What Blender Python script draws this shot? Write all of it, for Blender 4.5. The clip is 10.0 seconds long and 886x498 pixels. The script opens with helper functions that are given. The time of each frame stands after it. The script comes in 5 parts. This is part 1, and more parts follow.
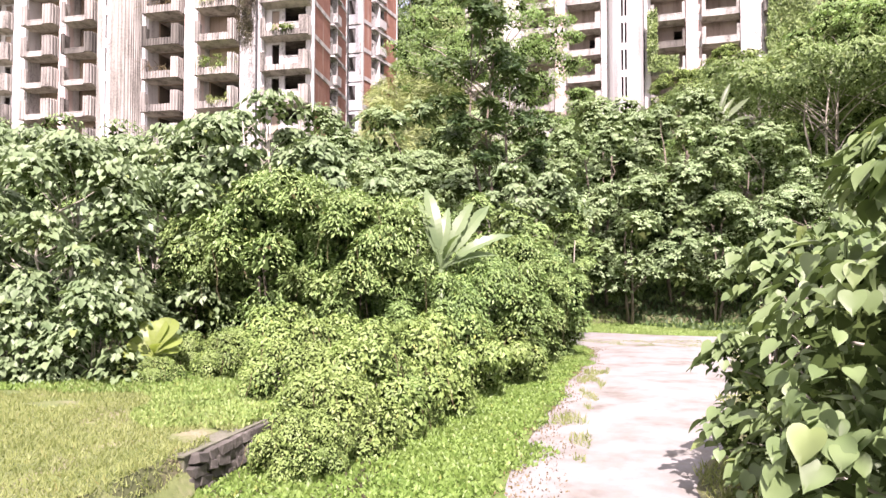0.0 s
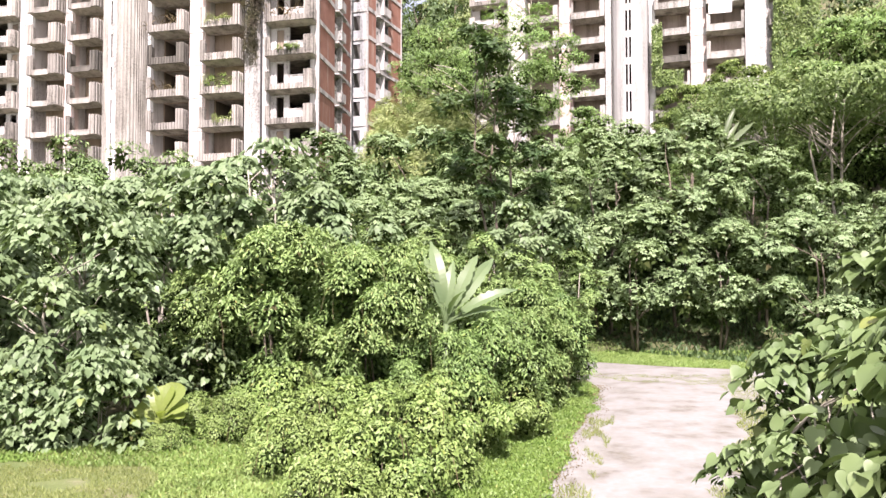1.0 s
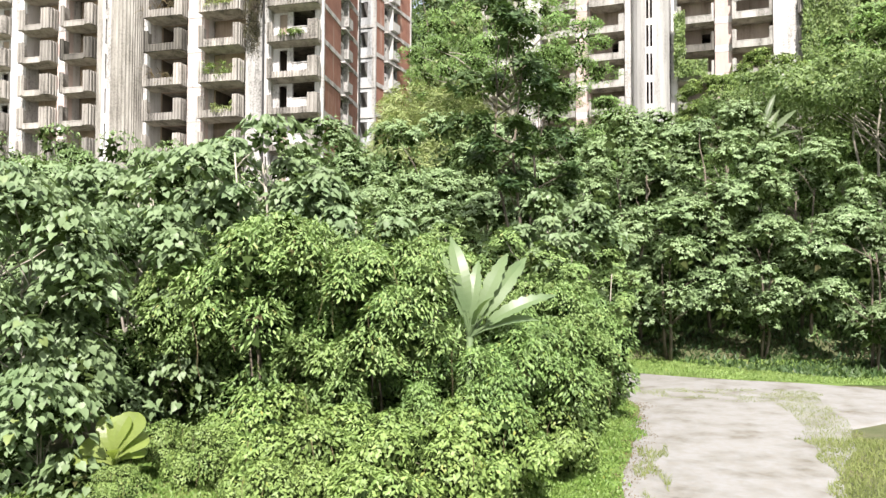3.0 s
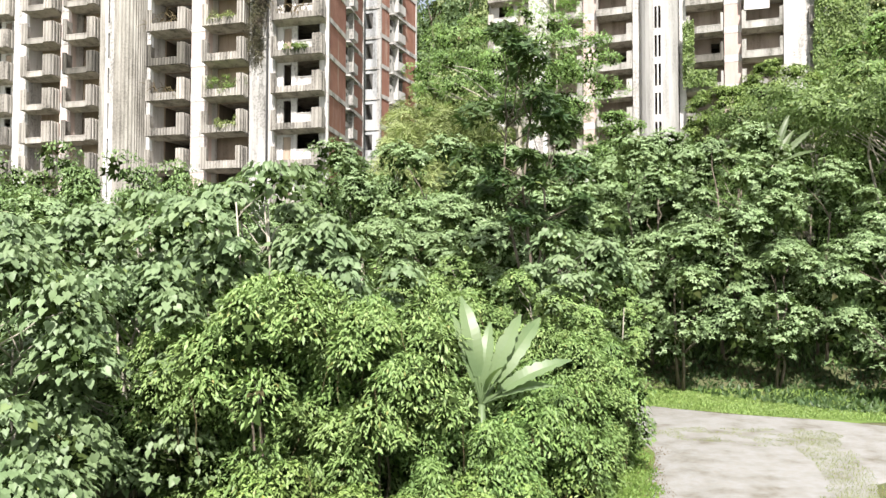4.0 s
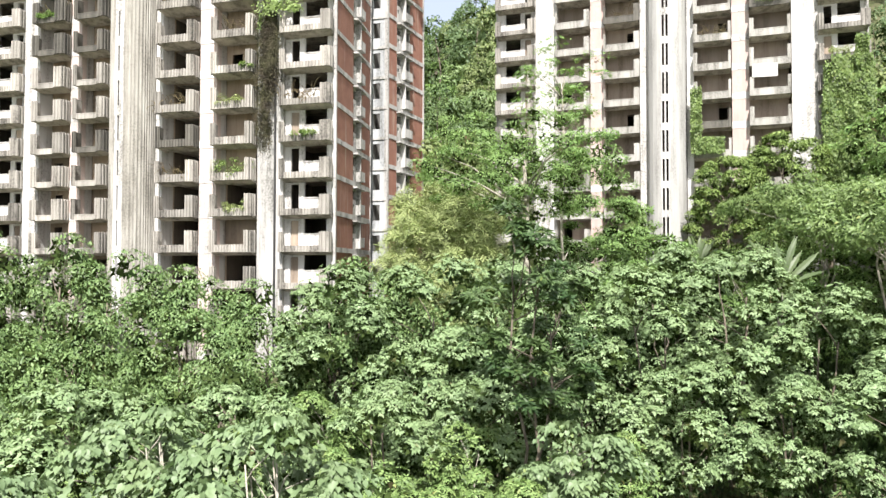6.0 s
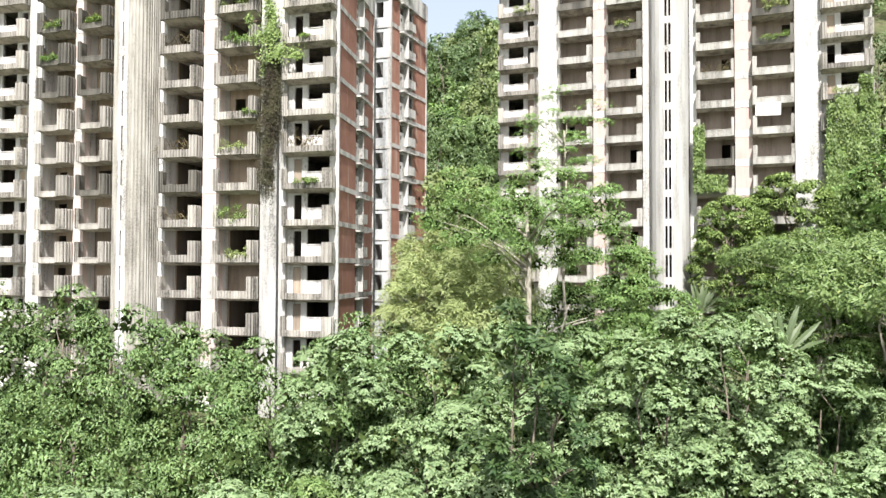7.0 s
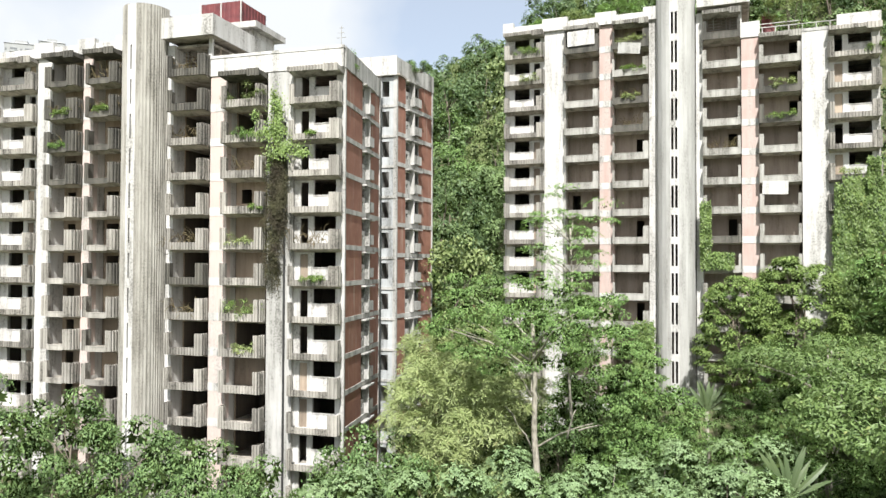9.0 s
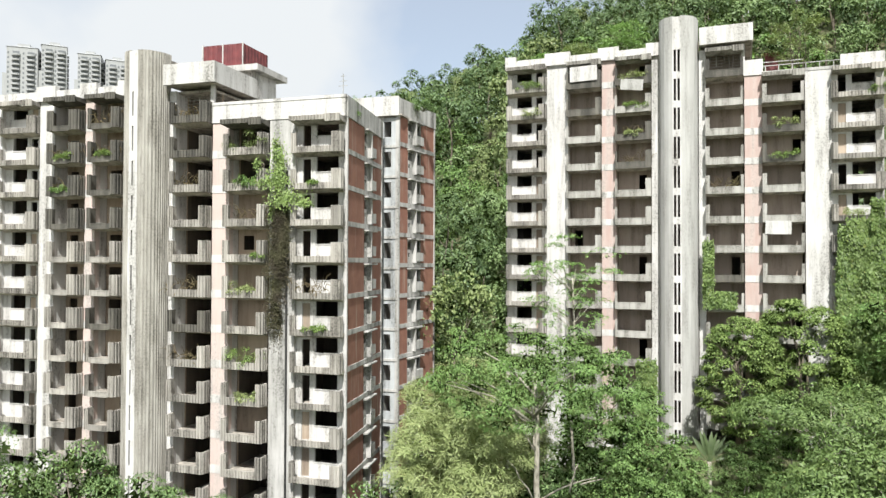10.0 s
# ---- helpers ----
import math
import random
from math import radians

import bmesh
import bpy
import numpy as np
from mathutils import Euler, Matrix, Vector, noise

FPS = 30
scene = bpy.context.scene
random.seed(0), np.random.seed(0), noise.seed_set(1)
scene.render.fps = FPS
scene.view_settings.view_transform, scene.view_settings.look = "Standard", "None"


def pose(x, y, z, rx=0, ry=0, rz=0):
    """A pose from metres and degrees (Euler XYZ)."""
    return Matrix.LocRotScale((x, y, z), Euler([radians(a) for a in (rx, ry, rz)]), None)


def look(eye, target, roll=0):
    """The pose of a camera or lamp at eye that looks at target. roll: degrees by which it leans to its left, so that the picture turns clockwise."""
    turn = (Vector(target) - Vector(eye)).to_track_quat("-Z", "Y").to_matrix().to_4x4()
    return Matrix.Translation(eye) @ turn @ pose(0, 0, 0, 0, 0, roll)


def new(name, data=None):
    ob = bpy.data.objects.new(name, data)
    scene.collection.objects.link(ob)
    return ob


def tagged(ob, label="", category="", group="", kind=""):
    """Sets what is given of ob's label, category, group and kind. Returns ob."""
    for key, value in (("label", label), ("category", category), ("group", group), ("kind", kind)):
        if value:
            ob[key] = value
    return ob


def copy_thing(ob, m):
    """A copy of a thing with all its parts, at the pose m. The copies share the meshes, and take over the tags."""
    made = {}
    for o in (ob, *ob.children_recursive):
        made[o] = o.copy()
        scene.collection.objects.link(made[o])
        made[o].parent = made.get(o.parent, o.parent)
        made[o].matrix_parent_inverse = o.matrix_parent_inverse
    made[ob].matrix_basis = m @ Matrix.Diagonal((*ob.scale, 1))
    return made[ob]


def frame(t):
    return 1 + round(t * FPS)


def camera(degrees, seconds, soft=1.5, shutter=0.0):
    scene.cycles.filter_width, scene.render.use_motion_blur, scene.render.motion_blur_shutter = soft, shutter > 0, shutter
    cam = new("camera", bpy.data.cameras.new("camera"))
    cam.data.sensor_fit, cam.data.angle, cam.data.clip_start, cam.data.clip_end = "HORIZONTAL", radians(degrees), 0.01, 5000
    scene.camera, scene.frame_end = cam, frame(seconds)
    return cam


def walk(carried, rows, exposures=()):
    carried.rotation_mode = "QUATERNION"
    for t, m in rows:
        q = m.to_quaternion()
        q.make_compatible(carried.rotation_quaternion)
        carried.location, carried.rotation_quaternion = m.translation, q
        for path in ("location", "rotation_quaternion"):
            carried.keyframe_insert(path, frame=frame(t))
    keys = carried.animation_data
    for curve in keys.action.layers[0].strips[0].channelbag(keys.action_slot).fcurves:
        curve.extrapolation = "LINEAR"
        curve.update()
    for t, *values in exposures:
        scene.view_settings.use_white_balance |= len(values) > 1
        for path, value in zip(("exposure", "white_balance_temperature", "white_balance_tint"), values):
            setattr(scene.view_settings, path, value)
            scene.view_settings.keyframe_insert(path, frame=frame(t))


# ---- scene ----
cam = camera(62.3, 10.0, 1.5)
METRES, EYE, TILT, LEAN, TURN = 30.0, 3.0, 2.0, 0.0, 0.0
ROWS = [
    (0.0, 0.0, 0.0, 0.0, 0.0, 0.0, 0.0),
    (0.5, -0.0002, -0.0003, 0.0414, 0.18, 0.04, 0.04),
    (1.0, -0.0003, -0.0014, 0.0495, 0.35, 0.08, 0.06),
    (1.5, -0.0017, 0.0066, 0.0474, 0.4, -0.18, -0.13),
    (2.0, -0.0051, 0.038, 0.0472, 0.59, -0.18, -0.19),
    (3.5, -0.0165, 0.1379, 0.0564, 1.08, 0.01, -0.1),
    (4.0, -0.0178, 0.1422, 0.0948, 1.29, -0.11, -0.07),
    (4.5, -0.0178, 0.1437, 0.1547, 1.45, -0.15, -0.06),
    (5.0, -0.0188, 0.1434, 0.2119, 1.58, -0.19, -0.09),
    (5.5, -0.0186, 0.1407, 0.2665, 1.73, -0.24, -0.04),
    (7.0, -0.0153, 0.138, 0.4556, 2.11, -0.4, -0.12),
    (7.5, -0.0149, 0.1376, 0.5222, 2.25, -0.45, -0.12),
    (8.0, -0.0164, 0.1377, 0.5887, 2.33, -0.52, -0.11),
    (8.5, -0.0162, 0.1387, 0.6558, 2.46, -0.61, -0.18),
    (9.0, -0.0154, 0.14, 0.7227, 2.58, -0.67, -0.13),
    (9.5, -0.0153, 0.1417, 0.7932, 2.67, -0.8, -0.13),
    (10.0, -0.0151, 0.1442, 0.8635, 2.77, -0.93, -0.09),
]
walk(cam, [(t, pose(0, 0, EYE, TILT, LEAN, TURN) @ pose(METRES * x, METRES * y, METRES * z, 90 + pitch, roll, yaw)) for t, x, y, z, yaw, pitch, roll in ROWS],
     exposures=[(0.0, 1.53, 6650, 36), (1.0, 1.37, 6600, 28), (3.5, 1.15, 6550, 14), (7.0, 1.12, 6400, 12), (9.0, 0.81, 6350, 9), (10.0, 0.66, 6350, 8)])

# ---- light ----
SUN_AZ, SUN_EL = radians(180), radians(50)   # azimuth clockwise from +y
sun_dir = Vector((math.sin(SUN_AZ) * math.cos(SUN_EL), math.cos(SUN_AZ) * math.cos(SUN_EL), math.sin(SUN_EL)))
sun_data = bpy.data.lights.new("sun", "SUN")
sun_data.energy, sun_data.angle, sun_data.color = 4.8, radians(0.6), (1.0, 0.96, 0.90)
sun = new("sun", sun_data)
sun.matrix_world = look(sun_dir * 200, (0, 0, 0))

world = bpy.data.worlds.new("sky")
scene.world = world
world.use_nodes = True
wn, wl = world.node_tree.nodes, world.node_tree.links
wn.clear()
sky = wn.new("ShaderNodeTexSky")
sky.sky_type, sky.sun_disc = "NISHITA", False
sky.sun_elevation, sky.sun_rotation = SUN_EL, SUN_AZ
wmap = wn.new("ShaderNodeTexCoord")
wnoise = wn.new("ShaderNodeTexNoise")
wnoise.inputs["Scale"].default_value, wnoise.inputs["Detail"].default_value = 2.3, 6.0
wramp = wn.new("ShaderNodeValToRGB")
wramp.color_ramp.elements[0].position, wramp.color_ramp.elements[1].position = 0.36, 0.56
wramp.color_ramp.elements[0].color = (0.45, 0.45, 0.45, 1)
wmix = wn.new("ShaderNodeMix")
wmix.data_type = "RGBA"
wmix.inputs[7].default_value = (9.8, 9.95, 10.1, 1)
wback = wn.new("ShaderNodeBackground")
wback.inputs["Strength"].default_value = 0.057
wout = wn.new("ShaderNodeOutputWorld")
wl.new(wmap.outputs["Generated"], wnoise.inputs["Vector"])
wgap = wn.new("ShaderNodeVectorMath")
wgap.operation = "DISTANCE"
wgap.inputs[1].default_value = (0.02, 0.94, 0.33)
wl.new(wmap.outputs["Generated"], wgap.inputs[0])
wlim = wn.new("ShaderNodeMapRange")
for slot, v in zip(("From Min", "From Max", "To Min", "To Max"), (0.06, 0.26, -0.17, 0.05)):
    wlim.inputs[slot].default_value = v
wl.new(wgap.outputs["Value"], wlim.inputs["Value"])
wsum = wn.new("ShaderNodeMath")
wl.new(wnoise.outputs["Fac"], wsum.inputs[0]), wl.new(wlim.outputs["Result"], wsum.inputs[1])
wl.new(wsum.outputs["Value"], wramp.inputs["Fac"])
wl.new(wramp.outputs["Color"], wmix.inputs[0])
wgain = wn.new("ShaderNodeVectorMath")
wgain.operation = "SCALE"
wgain.inputs["Scale"].default_value = 1.7
wl.new(sky.outputs["Color"], wgain.inputs[0])
wl.new(wgain.outputs["Vector"], wmix.inputs[6])
wl.new(wmix.outputs[2], wback.inputs["Color"])
wl.new(wback.outputs["Background"], wout.inputs["Surface"])


# ---- materials ----
def base_material(name):
    m = bpy.data.materials.new(name)
    m.use_nodes = True
    nt = m.node_tree
    return m, nt, nt.nodes["Principled BSDF"]


def node(nt, kind, **values):
    n = nt.nodes.new(kind)
    for k, v in values.items():
        n.inputs[k].default_value = v
    return n


def ramp(nt, fac, stops):
    n = nt.nodes.new("ShaderNodeValToRGB")
    el = n.color_ramp.elements
    while len(el) < len(stops):
        el.new(0.5)
    for e, (p, c) in zip(el, stops):
        e.position, e.color = p, (*c, 1)
    nt.links.new(fac, n.inputs["Fac"])
    return n.outputs["Color"]


def mix(nt, fac, a, b, blend="MIX"):
    n = nt.nodes.new("ShaderNodeMix")
    n.data_type, n.blend_type = "RGBA", blend
    for slot, v in ((0, fac), (6, a), (7, b)):
        if isinstance(v, (int, float)):
            n.inputs[slot].default_value = v
        elif isinstance(v, tuple):
            n.inputs[slot].default_value = (*v, 1)
        else:
            nt.links.new(v, n.inputs[slot])
    return n.outputs[2]


def coords(nt, stretch=(1, 1, 1)):
    tc = nt.nodes.new("ShaderNodeNewGeometry")
    mp = nt.nodes.new("ShaderNodeMapping")
    mp.inputs["Scale"].default_value = stretch
    nt.links.new(tc.outputs["Position"], mp.inputs["Vector"])
    return mp.outputs["Vector"]


def noise_tex(nt, vec, scale, detail=5.0, rough=0.6):
    n = node(nt, "ShaderNodeTexNoise", Scale=scale, Detail=detail, Roughness=rough)
    nt.links.new(vec, n.inputs["Vector"])
    return n.outputs["Fac"]


def bump(nt, bsdf, height, strength, distance):
    b = node(nt, "ShaderNodeBump", Strength=strength, Distance=distance)
    nt.links.new(height, b.inputs["Height"])
    nt.links.new(b.outputs["Normal"], bsdf.inputs["Normal"])


def plaster(name, clean, dirty, amount=0.5, black=0.6, rough=0.85, vary=0.0):
    """Painted or bare concrete: large blotches, vertical run-off streaks, mould, fine grain."""
    m, nt, p = base_material(name)
    v = coords(nt)
    streak = noise_tex(nt, coords(nt, (1.1, 1.1, 0.12)), 1.0, 5, 0.6)
    blot = noise_tex(nt, v, 0.45, 6, 0.65)
    fine = noise_tex(nt, v, 6.0, 6, 0.7)
    mid = tuple((a * 0.6 + b * 0.4) for a, b in zip(clean, dirty))
    c1 = ramp(nt, blot, [(0.30, mid), (0.62, clean)])
    k1 = ramp(nt, streak, [(0.50 - 0.18 * amount, (1, 1, 1)), (0.68, (0, 0, 0))])
    inv = nt.nodes.new("ShaderNodeInvert")
    nt.links.new(k1, inv.inputs["Color"])
    c2 = mix(nt, inv.outputs["Color"], c1, dirty)
    both = nt.nodes.new("ShaderNodeMath")
    both.operation = "MULTIPLY"
    nt.links.new(streak, both.inputs[0]), nt.links.new(fine, both.inputs[1])
    k2 = ramp(nt, both.outputs[0], [(0.30 - 0.06 * amount, (0, 0, 0)), (0.40, (black, black, black))])
    c3 = mix(nt, k2, c2, (0.035, 0.034, 0.028))
    run = noise_tex(nt, coords(nt, (4.5, 4.5, 0.3)), 1.0, 4, 0.65)
    c3 = mix(nt, ramp(nt, run, [(0.53, (0, 0, 0)), (0.70, (0.75 * amount, 0.75 * amount, 0.75 * amount))]), c3, tuple(0.7 * a for a in dirty))
    if vary:
        info = nt.nodes.new("ShaderNodeObjectInfo")
        c3 = mix(nt, 1.0, c3, ramp(nt, info.outputs["Random"], [(0.0, (1 - vary, 1 - vary, 1 - vary)), (0.8, (1, 1, 1))]), "MULTIPLY")
    nt.links.new(c3, p.inputs["Base Color"])
    p.inputs["Roughness"].default_value = rough
    bump(nt, p, fine, 0.35, 0.03)
    return m


WHITE = plaster("white_paint", (0.63, 0.623, 0.61), (0.43, 0.415, 0.39), 0.4, 0.65)
OFFWHITE = plaster("weathered_white_paint", (0.54, 0.53, 0.515), (0.275, 0.27, 0.25), 0.55, 0.8)
PINK = plaster("faded_pink_paint", (0.46, 0.335, 0.30), (0.53, 0.455, 0.42), 0.45, 0.3)
PALEPINK = plaster("washed_out_pink_paint", (0.58, 0.455, 0.41), (0.54, 0.49, 0.46), 0.6, 0.4)
GREY = plaster("stained_concrete", (0.44, 0.43, 0.39), (0.15, 0.14, 0.12), 1.0, 0.85)
RIBBED = plaster("ribbed_concrete", (0.49, 0.465, 0.42), (0.21, 0.195, 0.17), 0.7, 0.85, vary=0.35)
MOULDY = plaster("mould_blackened_concrete", (0.17, 0.16, 0.135), (0.055, 0.052, 0.045), 1.0, 0.95)
PALE = plaster("pale_ribbed_concrete", (0.44, 0.425, 0.385), (0.235, 0.22, 0.19), 0.9, 0.6)
BLUEGREY = plaster("blue_grey_paint", (0.50, 0.525, 0.535), (0.29, 0.30, 0.305), 0.7, 0.6)
INNER = plaster("bare_inner_plaster", (0.49, 0.40, 0.31), (0.31, 0.24, 0.185), 0.3, 0.35, vary=0.5)
PALEIN = plaster("pale_inner_plaster", (0.48, 0.41, 0.355), (0.30, 0.25, 0.21), 0.35, 0.35, vary=0.4)
# party wall tone darkened to stand in for shade deep in the bays
PARTY = plaster("shade_darkened_party_wall", (0.18, 0.148, 0.118), (0.10, 0.082, 0.066), 0.4, 0.5)
PANEL = plaster("plain_concrete_panel", (0.465, 0.455, 0.425), (0.225, 0.215, 0.19), 0.7, 0.7)
# the rooms' shade is put into this near-black plaster colour
ROOM = plaster("shade_dark_room_plaster", (0.085, 0.07, 0.06), (0.05, 0.042, 0.036), 0.6, 0.5)
SMOOTH = plaster("smooth_grey_concrete", (0.47, 0.468, 0.45), (0.36, 0.355, 0.335), 0.35, 0.3)
# distance haze is mixed into the next two colours
HAZE = plaster("haze_toned_paint", (0.37, 0.38, 0.38), (0.33, 0.335, 0.335), 0.3, 0.1)
HAZEDARK = plaster("haze_toned_glass", (0.17, 0.18, 0.19), (0.14, 0.15, 0.155), 0.3, 0.1)
SLAB = plaster("concrete_slab", (0.52, 0.475, 0.42), (0.24, 0.22, 0.19), 0.8, 0.7)


def brick_material():
    m, nt, p = base_material("red_brick")
    v = coords(nt)
    blot = noise_tex(nt, v, 0.8, 6, 0.65)
    fine = noise_tex(nt, coords(nt, (4, 4, 13)), 1.0, 4, 0.7)
    streak = noise_tex(nt, coords(nt, (2.0, 2.0, 0.15)), 1.0, 6, 0.65)
    c = ramp(nt, blot, [(0.3, (0.21, 0.095, 0.07)), (0.65, (0.31, 0.155, 0.11))])
    c = mix(nt, ramp(nt, fine, [(0.35, (0.0, 0.0, 0.0)), (0.7, (0.5, 0.5, 0.5))]), c, (0.24, 0.10, 0.065))
    c = mix(nt, ramp(nt, streak, [(0.55, (0, 0, 0)), (0.70, (0.6, 0.6, 0.6))]), c, (0.40, 0.34, 0.28))
    nt.links.new(c, p.inputs["Base Color"])
    p.inputs["Roughness"].default_value = 0.9
    bump(nt, p, fine, 0.4, 0.02)
    return m


BRICK = brick_material()


def metal_sheet():
    m, nt, p = base_material("rusty_red_sheet")
    v = coords(nt)
    c = ramp(nt, noise_tex(nt, v, 1.2, 6), [(0.3, (0.10, 0.025, 0.03)), (0.7, (0.20, 0.05, 0.05))])
    nt.links.new(c, p.inputs["Base Color"])
    p.inputs["Roughness"].default_value = 0.6
    return m


RED = metal_sheet()
PIPE = plaster("tarred_pipe", (0.05, 0.05, 0.05), (0.02, 0.02, 0.02), 0.5, 0.5, 0.6)


def leaf(name, dark, light, tip=None, translucent=0.2, rough=0.5, gloss=0.4):
    """Leaf: colour by piece, a second drift over the crown, some light passing through."""
    m, nt, p = base_material(name)
    geo = nt.nodes.new("ShaderNodeNewGeometry")
    stops = [(0.0, dark), (0.75, light)] + ([(0.97, light), (1.0, tip)] if tip else [])
    c = ramp(nt, geo.outputs["Random Per Island"], stops)
    drift = noise_tex(nt, coords(nt), 0.55, 3)
    c = mix(nt, ramp(nt, drift, [(0.35, (0, 0, 0)), (0.65, (0.55, 0.55, 0.55))]), c, tuple(0.5 * a + 0.5 * b for a, b in zip(light, (0.13, 0.16, 0.05))))
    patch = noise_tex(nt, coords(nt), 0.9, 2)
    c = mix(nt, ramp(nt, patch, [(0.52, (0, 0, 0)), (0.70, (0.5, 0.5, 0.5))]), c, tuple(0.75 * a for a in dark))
    nt.links.new(c, p.inputs["Base Color"])
    p.inputs["Roughness"].default_value = rough
    p.inputs["Specular IOR Level"].default_value = gloss
    t = nt.nodes.new("ShaderNodeBsdfTranslucent")
    warm = mix(nt, 1.0, c, (1.15, 1.2, 0.7), "MULTIPLY")
    nt.links.new(warm, t.inputs["Color"])
    mx = nt.nodes.new("ShaderNodeMixShader")
    mx.inputs[0].default_value = translucent
    nt.links.new(p.outputs[0], mx.inputs[1]), nt.links.new(t.outputs[0], mx.inputs[2])
    nt.links.new(mx.outputs[0], nt.nodes["Material Output"].inputs["Surface"])
    return m


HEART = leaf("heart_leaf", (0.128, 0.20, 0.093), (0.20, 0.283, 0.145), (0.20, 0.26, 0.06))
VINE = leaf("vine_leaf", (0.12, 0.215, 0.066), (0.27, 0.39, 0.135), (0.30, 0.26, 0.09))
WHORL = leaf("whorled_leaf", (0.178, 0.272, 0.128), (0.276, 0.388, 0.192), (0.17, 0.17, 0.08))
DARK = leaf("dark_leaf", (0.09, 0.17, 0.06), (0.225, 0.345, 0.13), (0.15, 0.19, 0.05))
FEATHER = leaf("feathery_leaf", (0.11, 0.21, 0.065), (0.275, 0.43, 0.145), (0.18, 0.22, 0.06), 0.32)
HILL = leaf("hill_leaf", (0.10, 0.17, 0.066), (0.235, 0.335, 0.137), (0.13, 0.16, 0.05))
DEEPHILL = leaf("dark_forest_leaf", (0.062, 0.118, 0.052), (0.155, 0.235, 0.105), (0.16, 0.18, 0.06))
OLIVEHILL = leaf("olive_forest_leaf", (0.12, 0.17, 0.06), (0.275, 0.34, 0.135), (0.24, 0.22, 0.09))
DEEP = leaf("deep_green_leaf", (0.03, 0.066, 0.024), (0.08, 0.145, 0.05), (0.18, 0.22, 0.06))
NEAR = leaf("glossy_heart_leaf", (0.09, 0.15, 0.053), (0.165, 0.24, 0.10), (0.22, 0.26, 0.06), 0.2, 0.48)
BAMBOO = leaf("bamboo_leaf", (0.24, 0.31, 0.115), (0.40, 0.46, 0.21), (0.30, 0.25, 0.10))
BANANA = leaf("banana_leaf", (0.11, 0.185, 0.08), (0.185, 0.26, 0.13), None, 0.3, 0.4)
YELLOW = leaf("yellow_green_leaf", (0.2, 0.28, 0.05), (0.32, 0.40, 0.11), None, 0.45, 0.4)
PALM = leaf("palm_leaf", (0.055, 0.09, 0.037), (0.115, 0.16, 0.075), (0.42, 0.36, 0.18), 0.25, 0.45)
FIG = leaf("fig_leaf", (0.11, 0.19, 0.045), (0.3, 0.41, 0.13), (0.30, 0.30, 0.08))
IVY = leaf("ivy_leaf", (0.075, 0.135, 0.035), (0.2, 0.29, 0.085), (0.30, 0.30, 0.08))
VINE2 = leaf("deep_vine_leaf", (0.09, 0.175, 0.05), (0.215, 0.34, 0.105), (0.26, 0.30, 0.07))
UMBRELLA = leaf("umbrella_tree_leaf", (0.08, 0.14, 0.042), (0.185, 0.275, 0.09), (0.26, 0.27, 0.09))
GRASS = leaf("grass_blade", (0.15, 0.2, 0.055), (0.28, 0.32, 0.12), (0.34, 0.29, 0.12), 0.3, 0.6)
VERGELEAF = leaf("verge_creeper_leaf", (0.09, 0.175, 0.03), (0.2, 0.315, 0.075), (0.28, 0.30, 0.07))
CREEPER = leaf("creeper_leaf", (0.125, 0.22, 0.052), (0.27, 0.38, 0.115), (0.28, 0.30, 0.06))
# near-black colour painted as the shade inside the crowns
SHADECORE = leaf("shade_painted_core_leaf", (0.014, 0.028, 0.009), (0.036, 0.06, 0.018), (0.09, 0.07, 0.04), 0.05, 0.9, 0.03)
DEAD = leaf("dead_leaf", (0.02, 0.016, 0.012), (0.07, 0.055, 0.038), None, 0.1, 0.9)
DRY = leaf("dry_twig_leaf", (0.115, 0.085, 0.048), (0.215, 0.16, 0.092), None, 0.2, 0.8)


def bark(name, a, b):
    m, nt, p = base_material(name)
    c = ramp(nt, noise_tex(nt, coords(nt, (4, 4, 0.8)), 2.0, 6), [(0.3, a), (0.7, b)])
    nt.links.new(c, p.inputs["Base Color"])
    p.inputs["Roughness"].default_value = 0.9
    return m


BARK = bark("brown_bark", (0.07, 0.055, 0.04), (0.20, 0.17, 0.13))
PALEBARK = bark("pale_bark", (0.22, 0.20, 0.16), (0.46, 0.43, 0.36))


def ground_material(name, stops, scale, grain_scale, grain_dark):
    m, nt, p = base_material(name)
    v = coords(nt)
    c = ramp(nt, noise_tex(nt, v, scale, 7, 0.62), stops)
    g = noise_tex(nt, v, grain_scale, 6, 0.7)
    c = mix(nt, ramp(nt, g, [(0.35, (0.6, 0.6, 0.6)), (0.6, (0, 0, 0))]), c, grain_dark)
    nt.links.new(c, p.inputs["Base Color"])
    p.inputs["Roughness"].default_value = 0.95
    bump(nt, p, g, 0.6, 0.04)
    return m


SOIL = ground_material("soil_and_low_grass", [(0.3, (0.05, 0.07, 0.022)), (0.5, (0.09, 0.10, 0.042)), (0.70, (0.17, 0.14, 0.09))], 0.6, 9.0, (0.06, 0.07, 0.025))
LAWN = ground_material("thin_lawn", [(0.32, (0.09, 0.13, 0.032)), (0.54, (0.135, 0.165, 0.058)), (0.68, (0.25, 0.22, 0.15))], 1.1, 12.0, (0.08, 0.105, 0.032))
TRACK = ground_material("pale_dirt", [(0.32, (0.11, 0.10, 0.075)), (0.43, (0.195, 0.194, 0.178)), (0.56, (0.247, 0.249, 0.242))], 0.8, 5.0, (0.21, 0.195, 0.165))
VERGE = ground_material("creeping_green", [(0.3, (0.075, 0.135, 0.02)), (0.55, (0.13, 0.20, 0.04)), (0.75, (0.17, 0.18, 0.075))], 0.9, 14.0, (0.07, 0.12, 0.02))
